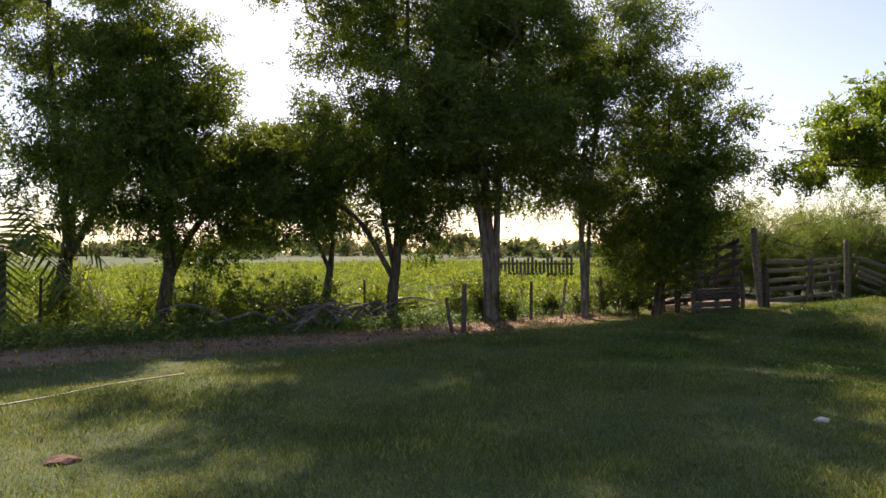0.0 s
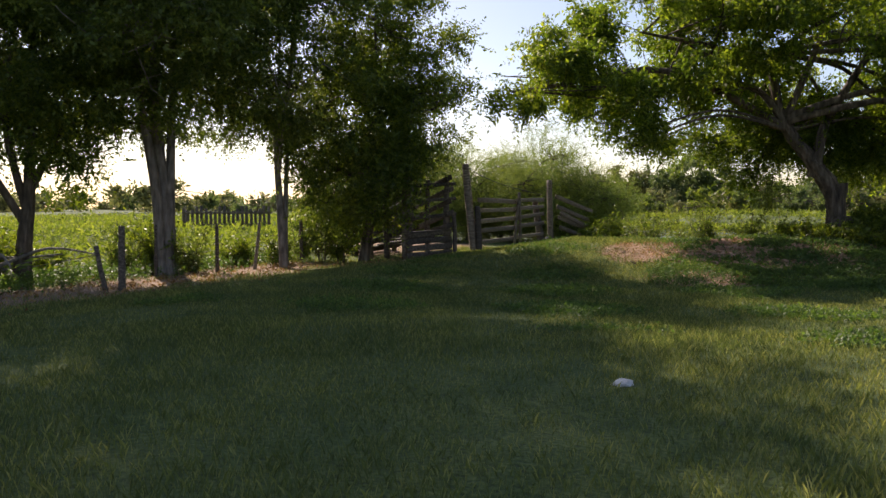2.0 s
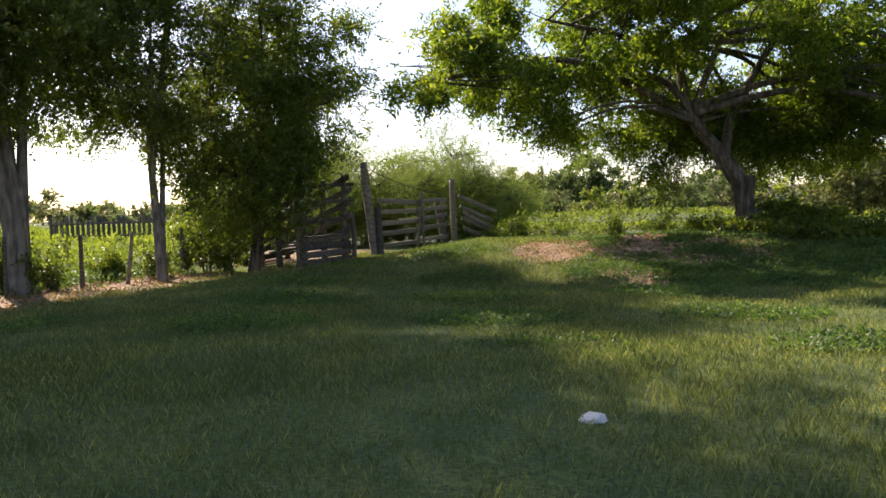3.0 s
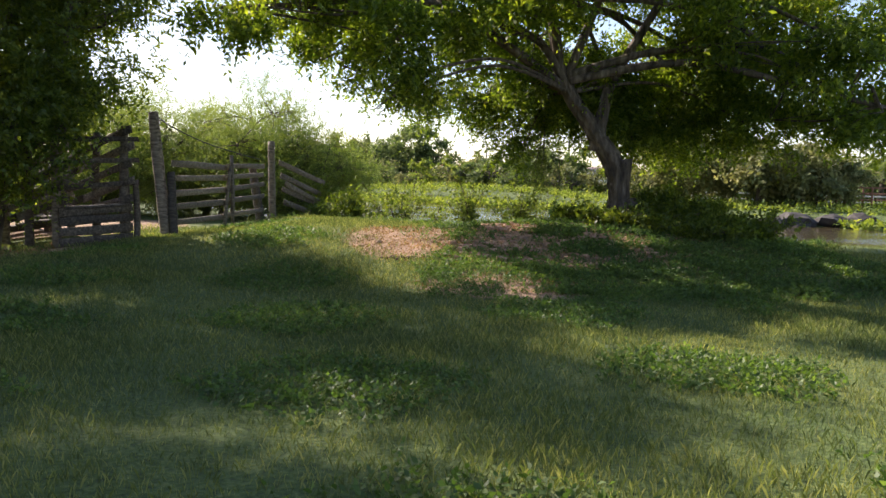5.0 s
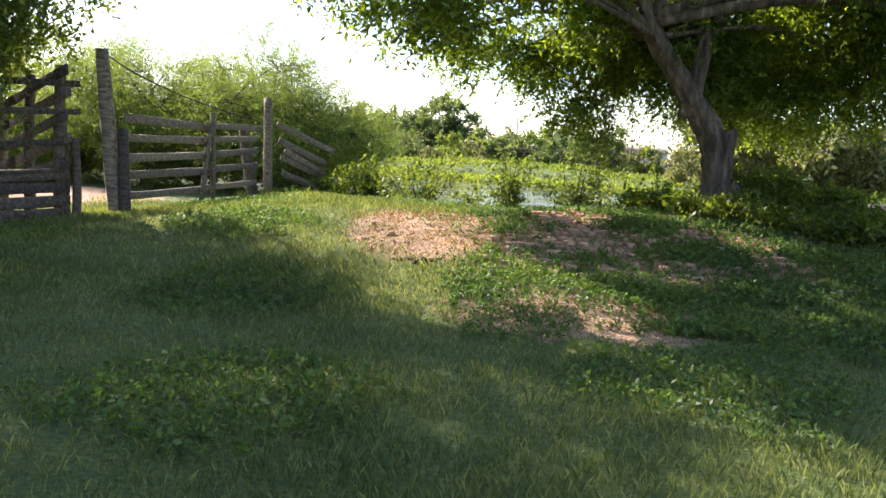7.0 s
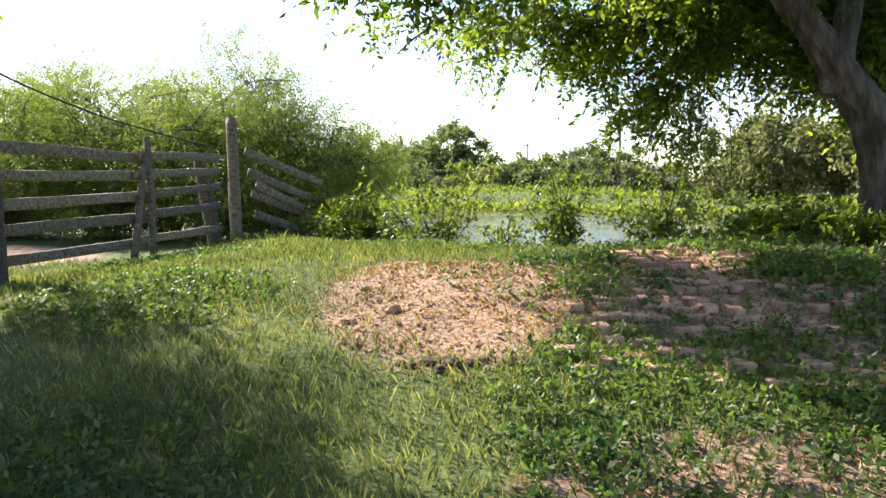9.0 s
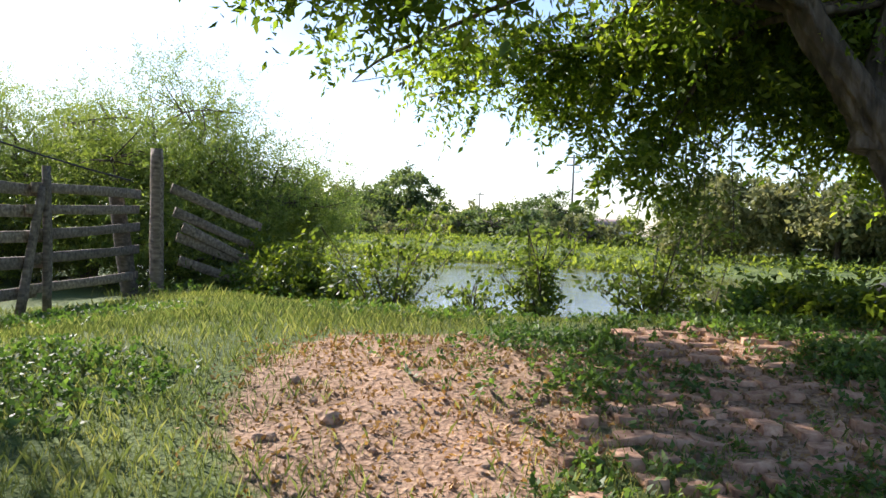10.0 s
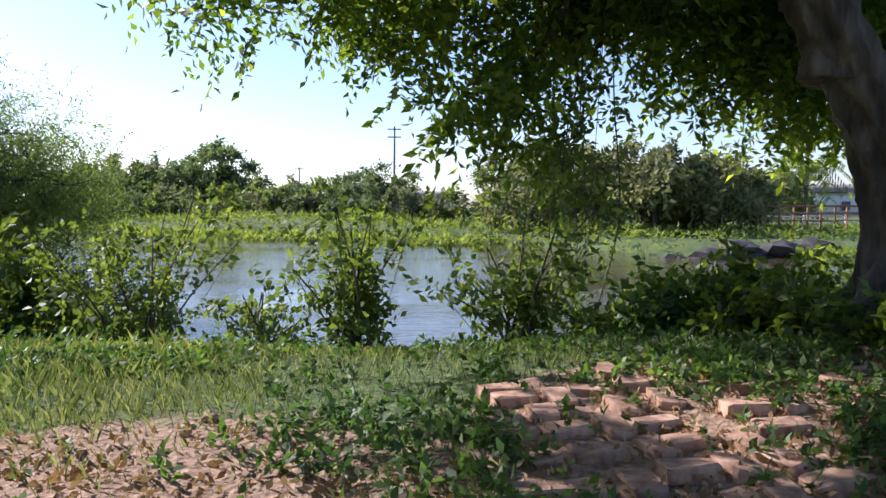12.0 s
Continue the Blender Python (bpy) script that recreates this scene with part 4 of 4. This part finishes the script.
weeds("pasture_grass", "sunlit tall pasture weeds beyond the fence", x, y, 0.75, 0.30, 0.07, M_HYACINTH, 7, g)
x, y = scatter(5000, -18, -9, -8, 15, lambda x, y: bare(x, y) * 0.9, g)
v, f = sprays(np.stack([x, y, height(x, y) + 0.015], -1), g.normal(size=(len(x), 3)) * (1, 1, 0.15), 0.12, 3, 0.085, 0.05, g, 0)
tagged(new("leaf_litter", mesh_of("leaf_litter", v, f, M_DRY)), "dry brown fallen leaves under the trees", "leaf litter", kind="stuff")
x, y = scatter(17000, -3.6, 5.5, 9.5, 15, lambda x, y: bare(x, y) * 0.8, g)
v, f = sprays(np.stack([x, y, height(x, y) + 0.02], -1), g.normal(size=(len(x), 3)) * (1, 1, 0.1), 0.06, 2, 0.04, 0.02, g, 0)
tagged(new("straw_litter", mesh_of("straw_litter", v, f, M_DRY)), "dry leaf scraps and straw on the bare soil", "litter", kind="stuff")

# ---- shrubs and vines on the near bank ----


def shrub(label, x, y, h, r, shoots, seed, mat, leaf=0.08, base_z=None, lean=(0, 0)):
    b = on_ground(x, y, -0.05)
    g = np.random.default_rng(seed)
    root = thing("bank_shrub", b, label, "shrub", "shrubs on the near bank")
    stems, tips = [], []
    for k in range(11):
        a = g.random() * 6.28
        w = 0.25 + 0.9 * g.random()
        e = np.array((r * w * math.cos(a) + lean[0], r * w * math.sin(a) + lean[1], h * (0.45 + 0.75 * g.random())))
        line = curve_points([(0.1 * math.cos(a), 0.1 * math.sin(a), 0), e * (0.35, 0.35, 0.5) + 0.05 * g.normal(size=3), e], 5)
        stems.append(tube(line, np.linspace(0.016, 0.005, len(line)), 5))
        tips.append(line[3:])
    v, f = join(stems)
    tagged(part("branchwork", mesh_of("branchwork", v, f, M_BARK), root), kind="stuff")
    t = np.concatenate(tips)
    shoots = int(shoots * (0.85 if mat is M_LEAF_DEEP else 0.6))
    o = t[g.integers(0, len(t), shoots)] + g.normal(size=(shoots, 3)) * (0.11 * r + 0.03, 0.11 * r + 0.03, 0.07 * h + 0.02)
    o[:, 2] = np.maximum(o[:, 2], 0.03)
    v, f = sprays(o, g.normal(size=(shoots, 3)) + (0, 0, 0.3), 0.26, 9, leaf, leaf * 0.5, g, 0.3)
    part("foliage", mesh_of("foliage", v, f, mat), root)
    return root


shrub("bushy green shrub on the pond bank", -0.5, 17.8, 1.15, 0.5, 300, 301, M_LEAF_MID, 0.09)
shrub("leafy shrub with pale seed heads on the bank", -1.3, 18.3, 0.6, 0.5, 130, 302, M_LEAF_MID, 0.08)
shrub("open twiggy shrub on the pond bank", -2.5, 19.5, 1.6, 1.0, 330, 303, M_LEAF_MID, 0.09)
shrub("dense dark shrub on the pond bank", -3.8, 20.4, 1.25, 0.9, 700, 304, M_LEAF_DEEP, 0.10)
shrub("dense dark shrub on the pond bank", -4.9, 21.8, 1.4, 1.1, 800, 305, M_LEAF_DEEP, 0.10)
shrub("vine-covered shrub under the hanging bough", 0.75, 17.4, 1.2, 0.7, 260, 306, M_LEAF_MID, 0.09)
shrub("vine-covered shrub under the hanging bough", 1.6, 17.4, 0.5, 0.6, 200, 307, M_LEAF_MID, 0.09)
shrub("dark-leaved spreading shrub at the water's edge", 2.6, 17.3, 0.75, 0.8, 380, 308, M_LEAF_DEEP, 0.10)
shrub("dark-leaved spreading shrub at the water's edge", 4.6, 17.4, 0.8, 0.9, 420, 309, M_LEAF_DEEP, 0.10)
shrub("leafy creeper growing at the foot of the shade tree", 4.3, 16.0, 0.75, 0.7, 420, 310, M_LEAF_DEEP, 0.10)
shrub("leafy creeper growing at the foot of the shade tree", 5.0, 15.4, 0.6, 0.7, 360, 311, M_LEAF_DEEP, 0.10)
shrub("low broad-leaved shrub on the bank", 2.0, 16.9, 0.45, 0.6, 300, 312, M_WEED, 0.11)

for k, (x, y, h) in enumerate(((2.7, 14.9, 0.32), (3.5, 14.4, 0.36), (4.3, 13.9, 0.34), (4.0, 15.1, 0.42), (5.2, 13.9, 0.40), (5.0, 14.7, 0.45), (2.0, 15.7, 0.30), (5.9, 14.6, 0.5))):
    shrub("low tangle of dark creeper over the heaped mound", x, y, h, 0.75, 330, 360 + k, M_LEAF_DEEP, 0.09)

g = np.random.default_rng(88)
for k, (x, y, h, r) in enumerate(((-16.8, 9.9, 1.5, 0.8), (-15.4, 9.6, 1.2, 0.7), (-15.9, 8.4, 0.9, 0.6), (-17.4, 5.8, 1.1, 0.9), (-18.4, 2.6, 1.4, 1.1), (-19.6, 1.0, 1.2, 1.0), (-22.6, -3.2, 1.6, 1.2), (-24.2, -5.4, 1.8, 1.3),
                                  (-13.6, 12.9, 0.9, 0.6), (-14.6, 12.0, 0.8, 0.6), (-12.6, 14.0, 1.6, 0.8), (-11.7, 13.7, 1.3, 0.7), (-21.4, 0.2, 0.9, 0.9), (-17.8, 7.6, 0.8, 0.8), (-13.4, 13.9, 1.5, 0.8), (-18.0, 1.4, 1.5, 1.2), (-17.6, 3.4, 1.2, 1.0), (-19.6, -0.4, 1.3, 1.1), (-21.8, -2.0, 0.9, 1.0), (-18.6, 4.4, 1.4, 1.1), (-19.6, 3.2, 1.5, 1.2), (-20.6, 2.0, 1.5, 1.2), (-21.8, 0.8, 1.6, 1.2),
                                  (-22.6, -0.6, 1.6, 1.2), (-23.6, -1.8, 1.7, 1.3), (-24.4, -3.0, 1.8, 1.3), (-25.4, -4.2, 1.8, 1.3), (-14.9, 8.9, 1.3, 0.7), (-13.9, 9.2, 1.1, 0.6))):
    ob = shrub("tangled green undergrowth beneath the fence-line trees", x, y, h, r, 260, 330 + k, (M_LEAF_MID, M_LEAF_DEEP)[k % 2], 0.11)
    tagged(ob, group="undergrowth along the fence")

g = np.random.default_rng(91)
for k in range(6):
    x, y, z1 = 0.3 + 1.5 * g.random(), 17.4 + 1.0 * g.random(), 3.0 + 0.7 * g.random()
    z0 = float(height(x, min(y, 18.2))) + (0.15 if k % 2 else 1.2 + 0.8 * g.random())
    root = thing("hanging_vine", (x, y, z0), "leafy vine hanging from the shade tree's low bough", "vine", "hanging vines")
    line = curve_points([(0, 0, 0), (0.18 * g.normal(), 0.12 * g.normal(), (z1 - z0) * 0.35), (0.2 * g.normal(), 0.12 * g.normal(), (z1 - z0) * 0.7), (0.25 * g.normal(), 0.1, z1 - z0 + 0.5)], 7)
    v, f = tube(line, np.full(len(line), 0.007), 5)
    part("stem", mesh_of("stem", v, f, M_BARK), root)
    n = 46
    o = line[g.integers(0, len(line), n)] + 0.09 * g.normal(size=(n, 3))
    v, f = sprays(o, g.normal(size=(n, 3)) - (0, 0, 0.4), 0.26, 9, 0.085, 0.04, g, 0.4)
    part("foliage", mesh_of("foliage", v, f, M_LEAF_MID), root)

# ---- far bank ----
FAR = "trees beyond the pond"


def far_tree(label, x, y, h, r, shoots, seed, mat=None, leaf=0.5, low=0.05):
    b = on_ground(x, y, -0.1)
    g = np.random.default_rng(seed)
    blobs = [((x, y, b[2] + h * 0.68), (r * 0.8, r * 0.8, h * 0.30))]
    for k in range(5):
        a = 1.26 * k + g.random()
        blobs.append(((x + r * 0.55 * math.cos(a), y + r * 0.55 * math.sin(a), b[2] + h * (low + 0.2 + 0.4 * g.random())), (r * 0.5, r * 0.5, h * 0.2)))
    return make_tree("far_tree", label, "tree", b, [(x, y, b[2]), (x, y, b[2] + h * 0.25), (x + 0.2, y, b[2] + h * 0.45), (x, y, b[2] + h * 0.6)], [h * 0.035, h * 0.028, h * 0.02, h * 0.01],
                     blobs, shoots, leaf, leaf * 0.5, mat or M_LEAF_FAR, M_BARK, seed, length=leaf * 2.4, count=7, limbs=2, bough=h * 0.015, group=FAR, fork=0.4, clump=16, spread=h * 0.11)


FT = ((-8.4, 105, 8.4, 4.4, 900, M_LEAF_FAR), (-13.5, 103, 7.0, 5.0, 900, M_LEAF_FAR), (-18.8, 100, 6.6, 5.0, 800, M_LEAF_GREY), (-24.5, 102, 5.8, 4.0, 600, M_LEAF_FAR), (-2.0, 128, 5.0, 3.4, 400, M_LEAF_GREY),
      (3.0, 122, 4.2, 4, 450, M_LEAF_FAR), (7.6, 110, 6.0, 4.2, 650, M_LEAF_FAR), (12.4, 111, 6.8, 4.6, 650, M_LEAF_FAR), (18.6, 50, 5.4, 4.2, 1500, M_LEAF_GREY), (14.4, 54, 5.2, 3.8, 1300, M_LEAF_GREY),
      (22.4, 50, 4.2, 3.0, 900, M_LEAF_GREY), (33, 62, 4.4, 4, 500, M_LEAF_FAR), (45, 80, 5, 6, 500, M_LEAF_FAR), (58, 60, 5, 5, 500, M_LEAF_GREY), (46, 48, 4.6, 3.8, 700, M_LEAF_PALE), (-40, 120, 7, 7, 500, M_LEAF_FAR), (30, 110, 8, 7, 500, M_LEAF_FAR), (62, 110, 8, 8, 500, M_LEAF_FAR))
for k, (x, y, h, r, n, m) in enumerate(FT):
    far_tree("leafy tree standing beyond the pond", x, y, h, r, n, 400 + k, m, 0.36 if y < 70 else 0.5)
g = np.random.default_rng(97)
for k in range(54):
    a = k / 53
    x, y = -30 + 62 * a + 2 * g.normal(), 96 - 34 * a + 3 * g.normal()
    if y > 60 and float(shore_distance(x, y)) > 3:
        far_tree("low scrubby bush on the far bank", x, y, 1.8 + 1.7 * g.random(), 3.0, 150, 950 + k, (M_LEAF_FAR, M_LEAF_GREY, M_LEAF_MID)[k % 3], 0.35, 0.0)
for k in range(44):
    a, q = radians(22 + 2.1 * k), 120 + 80 * g.random()
    x, y = -q * math.sin(a), q * math.cos(a)
    far_tree("distant tree along the pasture's end", x, y, 2.6 + 3.2 * g.random() ** 2, 6 + 5 * g.random(), 200, 480 + k, (M_LEAF_FAR, M_LEAF_GREY)[k % 2], 0.8, 0.0)

x, y = scatter(60000, -45, 26, 24, 98, lambda x, y: (lambda d: (d < 0.3) * np.where(y > 44 - 0.2 * x, smooth(-4.8, -3.2, d) * (y > 50), (x > 18.5) * (y > 33) * smooth(-2.5, -1.5, d)))(shore_distance(x, y)), g)
o = np.stack([x, y, np.full(len(x), WATER + 0.02)], -1)
d = g.normal(size=o.shape)
d[:, 2] = np.abs(d[:, 2]) + 0.6
v, f = sprays(o, d, 0.4, 5, 0.28, 0.17, g, 0.1)
tagged(new("water_hyacinth", mesh_of("water_hyacinth", v, f, M_HYACINTH)), "bright green floating plants along the far shore", "water plants", kind="stuff")
x, y = scatter(30000, -60, 60, 40, 130, lambda x, y: (lambda d: (d > 0.2) * (1 - smooth(10, 40, d)))(shore_distance(x, y)), g)
weeds("far_bank_grass", "rough grass on the far bank", x, y, 0.6, 0.3, 0.09, M_HYACINTH, 6, g)

# ---- right-hand bank: rocks, footbridge, palms, rail fence ----
M_ROCK = plain_material("dark_wet_rock", (0.045, 0.04, 0.035), 0.85, 0, 0.45, 3)
M_TIMBER_RED = wood_material("reddish_painted_timber", (0.20, 0.09, 0.055), (0.36, 0.17, 0.10), (0.48, 0.27, 0.18))
for k, (x, y, r) in enumerate(((15.4, 39.0, 0.8), (16.8, 39.2, 1.0), (18.6, 39.0, 0.9), (14.2, 39.6, 0.6), (20.2, 39.2, 0.8))):
    lump("bank_rock", x, y, r, 0.5, "dark rock at the water's edge on the point", "rock", "rocks on the point", M_ROCK, 700 + k)

bridge = thing("footbridge", on_ground(27.5, 50), "low reddish timber footbridge with hand rails", "footbridge")
for k in range(6):
    v, f = plank((-3.6, -0.5 + 0.2 * k, 0.75), (3.6, -0.5 + 0.2 * k, 0.75), 0.06, 0.19, 710 + k)
    part("deck_board", mesh_of("deck_board", v, f, M_TIMBER_RED), bridge)
for sy in (-0.6, 0.6):
    for z in (1.15, 1.55):
        v, f = plank((-3.6, sy, z), (3.6, sy, z + 0.02), 0.12, 0.06, 720 + int(z * 10))
        part("hand_rail", mesh_of("hand_rail", v, f, M_TIMBER_RED), bridge)
    for x in (-3.5, -1.75, 0, 1.75, 3.5):
        v, f = plank((x, sy, -0.4), (x, sy, 1.6), 0.1, 0.1, 730 + int(x * 3), (0, 1, 0))
        part("baluster", mesh_of("baluster", v, f, M_TIMBER_RED), bridge)

M_PALE = plain_material("pale_concrete", (0.55, 0.52, 0.47), 0.85, 0, 0.15, 3)
rail = thing("rail_fence", on_ground(17, 60), "long low pale rail fence beyond the pond", "fence")
for k in range(12):
    x = 2.4 * k
    z = float(height(17 + x, 60 - 0.35 * x)) - rail.location.z
    v, f = plank((x, -0.35 * x, z - 0.1), (x, -0.35 * x, z + 1.0), 0.14, 0.14, 750 + k, (0, 1, 0))
    part("fence_post", mesh_of("fence_post", v, f, M_PALE), rail)
    if k:
        for dz in (0.45, 0.9):
            v, f = plank((x - 2.4, -0.35 * (x - 2.4), z + dz), (x, -0.35 * x, z + dz), 0.11, 0.06, 760 + k)
            part("rail", mesh_of("rail", v, f, M_PALE), rail)


def palm(x, y, h, seed, label="slender palm with a ragged crown beyond the pond", reach=2.4):
    b = on_ground(x, y, -0.1)
    g = np.random.default_rng(seed)
    root = thing("palm", b, label, "palm tree", "palms")
    v, f = tube(curve_points([(0, 0, 0), (0.1, 0, h * 0.5), (0.25, 0, h)], 6), np.linspace(0.22, 0.14, 13), 8, 0.12, seed)
    part("trunk", mesh_of("trunk", v, f, M_BARK, True), root)
    for k in range(16):
        a, up = k * 2.4, 0.9 - 1.3 * (k / 16)
        ln = reach * (1 + 0.2 * g.random())
        d = np.array((math.cos(a), math.sin(a), 0))
        line = curve_points([(0.25, 0, h), np.array((0.25, 0, h)) + d * ln * 0.5 + (0, 0, up * ln * 0.45), np.array((0.25, 0, h)) + d * ln + (0, 0, (up - 0.75) * ln * 0.7)], 8)
        t = np.gradient(line, axis=0)
        o = np.repeat(line[2:], 2, 0)
        side = np.cross(t[2:], (0, 0, 1.0))
        side /= np.linalg.norm(side, axis=1)[:, None]
        dd = np.stack([side, -side], 1).reshape(-1, 3) + np.repeat(t[2:] / np.linalg.norm(t[2:], axis=1)[:, None], 2, 0) * 0.6 - (0, 0, 0.5)
        w = np.repeat(t[2:] / np.linalg.norm(t[2:], axis=1)[:, None], 2, 0) * 0.07
        v = np.stack([o - w, o + w, o + dd * 0.5 + w * 0.5, o + dd * 0.55 - w * 0.2], 1).reshape(-1, 3)
        part("frond", mesh_of("frond", v, np.arange(len(v)).reshape(-1, 4), M_LEAF_MID), root)
    return root


palm(30.6, 58.0, 3.2, 801)
palm(34.0, 58.5, 4.2, 802)
palm(27.6, 60.0, 2.6, 803)
palm(-22.6, -5.0, 2.6, 804, "low palm with drooping fronds under the end tree", 2.8)
palm(-24.8, -7.6, 2.2, 805, "low palm with drooping fronds under the end tree", 2.6)

# ---- poles and roofs in the distance ----
M_POLE = plain_material("dark_utility_pole", (0.10, 0.09, 0.08), 0.8)
for k, (x, y, h, arms) in enumerate(((13.9, 119, 12.6, 2), (1.6, 171, 9.0, 1), (62, 118, 9, 1))):
    pole = thing("utility_pole", on_ground(x, y, -0.2), "tall wooden utility pole with cross-arms", "utility pole", "utility poles")
    v, f = tube([(0, 0, 0), (0, 0, h / 2), (0.05, 0, h)], [0.17, 0.15, 0.12], 8)
    part("pole", mesh_of("pole", v, f, M_POLE, True), pole)
    for a in range(arms):
        v, f = plank((-0.95, 0, h - 0.4 - 1.1 * a), (0.95, 0, h - 0.4 - 1.1 * a), 0.16, 0.12, 820 + a)
        part("cross_arm", mesh_of("cross_arm", v, f, M_POLE), pole)
M_WALL = plain_material("pale_plaster", (0.62, 0.60, 0.55), 0.9, 0, 0.1, 0.6)
M_ROOF = plain_material("dull_roof_sheet", (0.32, 0.24, 0.20), 0.7, 0, 0.2, 1.5)
M_ROOF_RED = plain_material("red_clay_roof", (0.52, 0.17, 0.10), 0.8, 0, 0.15, 1.5)
for k, (x, y, w, d, h) in enumerate(((-4.6, 150, 5, 4, 2.4), (7.5, 142, 7, 5, 2.4), (22, 150, 14, 7, 3.0), (66, 100, 12, 7, 3.2))):
    house = thing("house", on_ground(x, y, -0.1), ("small pale hut with a red tiled roof beyond the pond", "low pale plastered house far beyond the pond")[k > 0], "house", "far houses")
    v, f = plank((-w / 2, 0, h / 2), (w / 2, 0, h / 2), h, d, 830 + k, segs=1)
    part("wall", mesh_of("wall", v, f, M_WALL), house)
    v = np.array([(-w / 2 - 0.4, -d / 2 - 0.4, h), (w / 2 + 0.4, -d / 2 - 0.4, h), (w / 2 + 0.4, 0, h + 1.1), (-w / 2 - 0.4, 0, h + 1.1), (-w / 2 - 0.4, d / 2 + 0.4, h), (w / 2 + 0.4, d / 2 + 0.4, h)])
    part("roof", mesh_of("roof", v, np.array([(0, 1, 2, 3), (3, 2, 5, 4), (0, 4, 5, 1)]), M_ROOF if k else M_ROOF_RED), house)
    for wx in (-w * 0.28, w * 0.2):
        v, f = plank((wx, -d / 2 - 0.02, 0.9), (wx, -d / 2 - 0.02, 2.0), 1.1, 0.06, 840 + k, (1, 0, 0), 1)
        part("window", mesh_of("window", v, f, M_POLE), house)

# ---- plank pen out in the pasture ----
pen = thing("plank_pen", on_ground(-31.0, 27.6), "pale weathered plank pen standing in the pasture", "pen")
for side, (dx, dy, n) in enumerate(((0.20, 0.17, 20), (-0.14, 0.2, 8))):
    for k in range(n):
        a = np.array((dx * k, dy * k, 0.05))
        v, f = plank(a, a + (0.03 * math.sin(k * 3.1), 0, 1.45 + 0.16 * math.sin(k * 5.0)), 0.17, 0.035, 900 + k + 40 * side, (dx, dy, 0), 2)
        part("plank", mesh_of("plank", v, f, M_WOOD), pen)
    for z in (0.5, 1.2):
        v, f = plank((0, -0.06, z), (dx * n, dy * n - 0.06, z), 0.12, 0.05, 990)
        part("rail", mesh_of("rail", v, f, M_WOOD), pen)
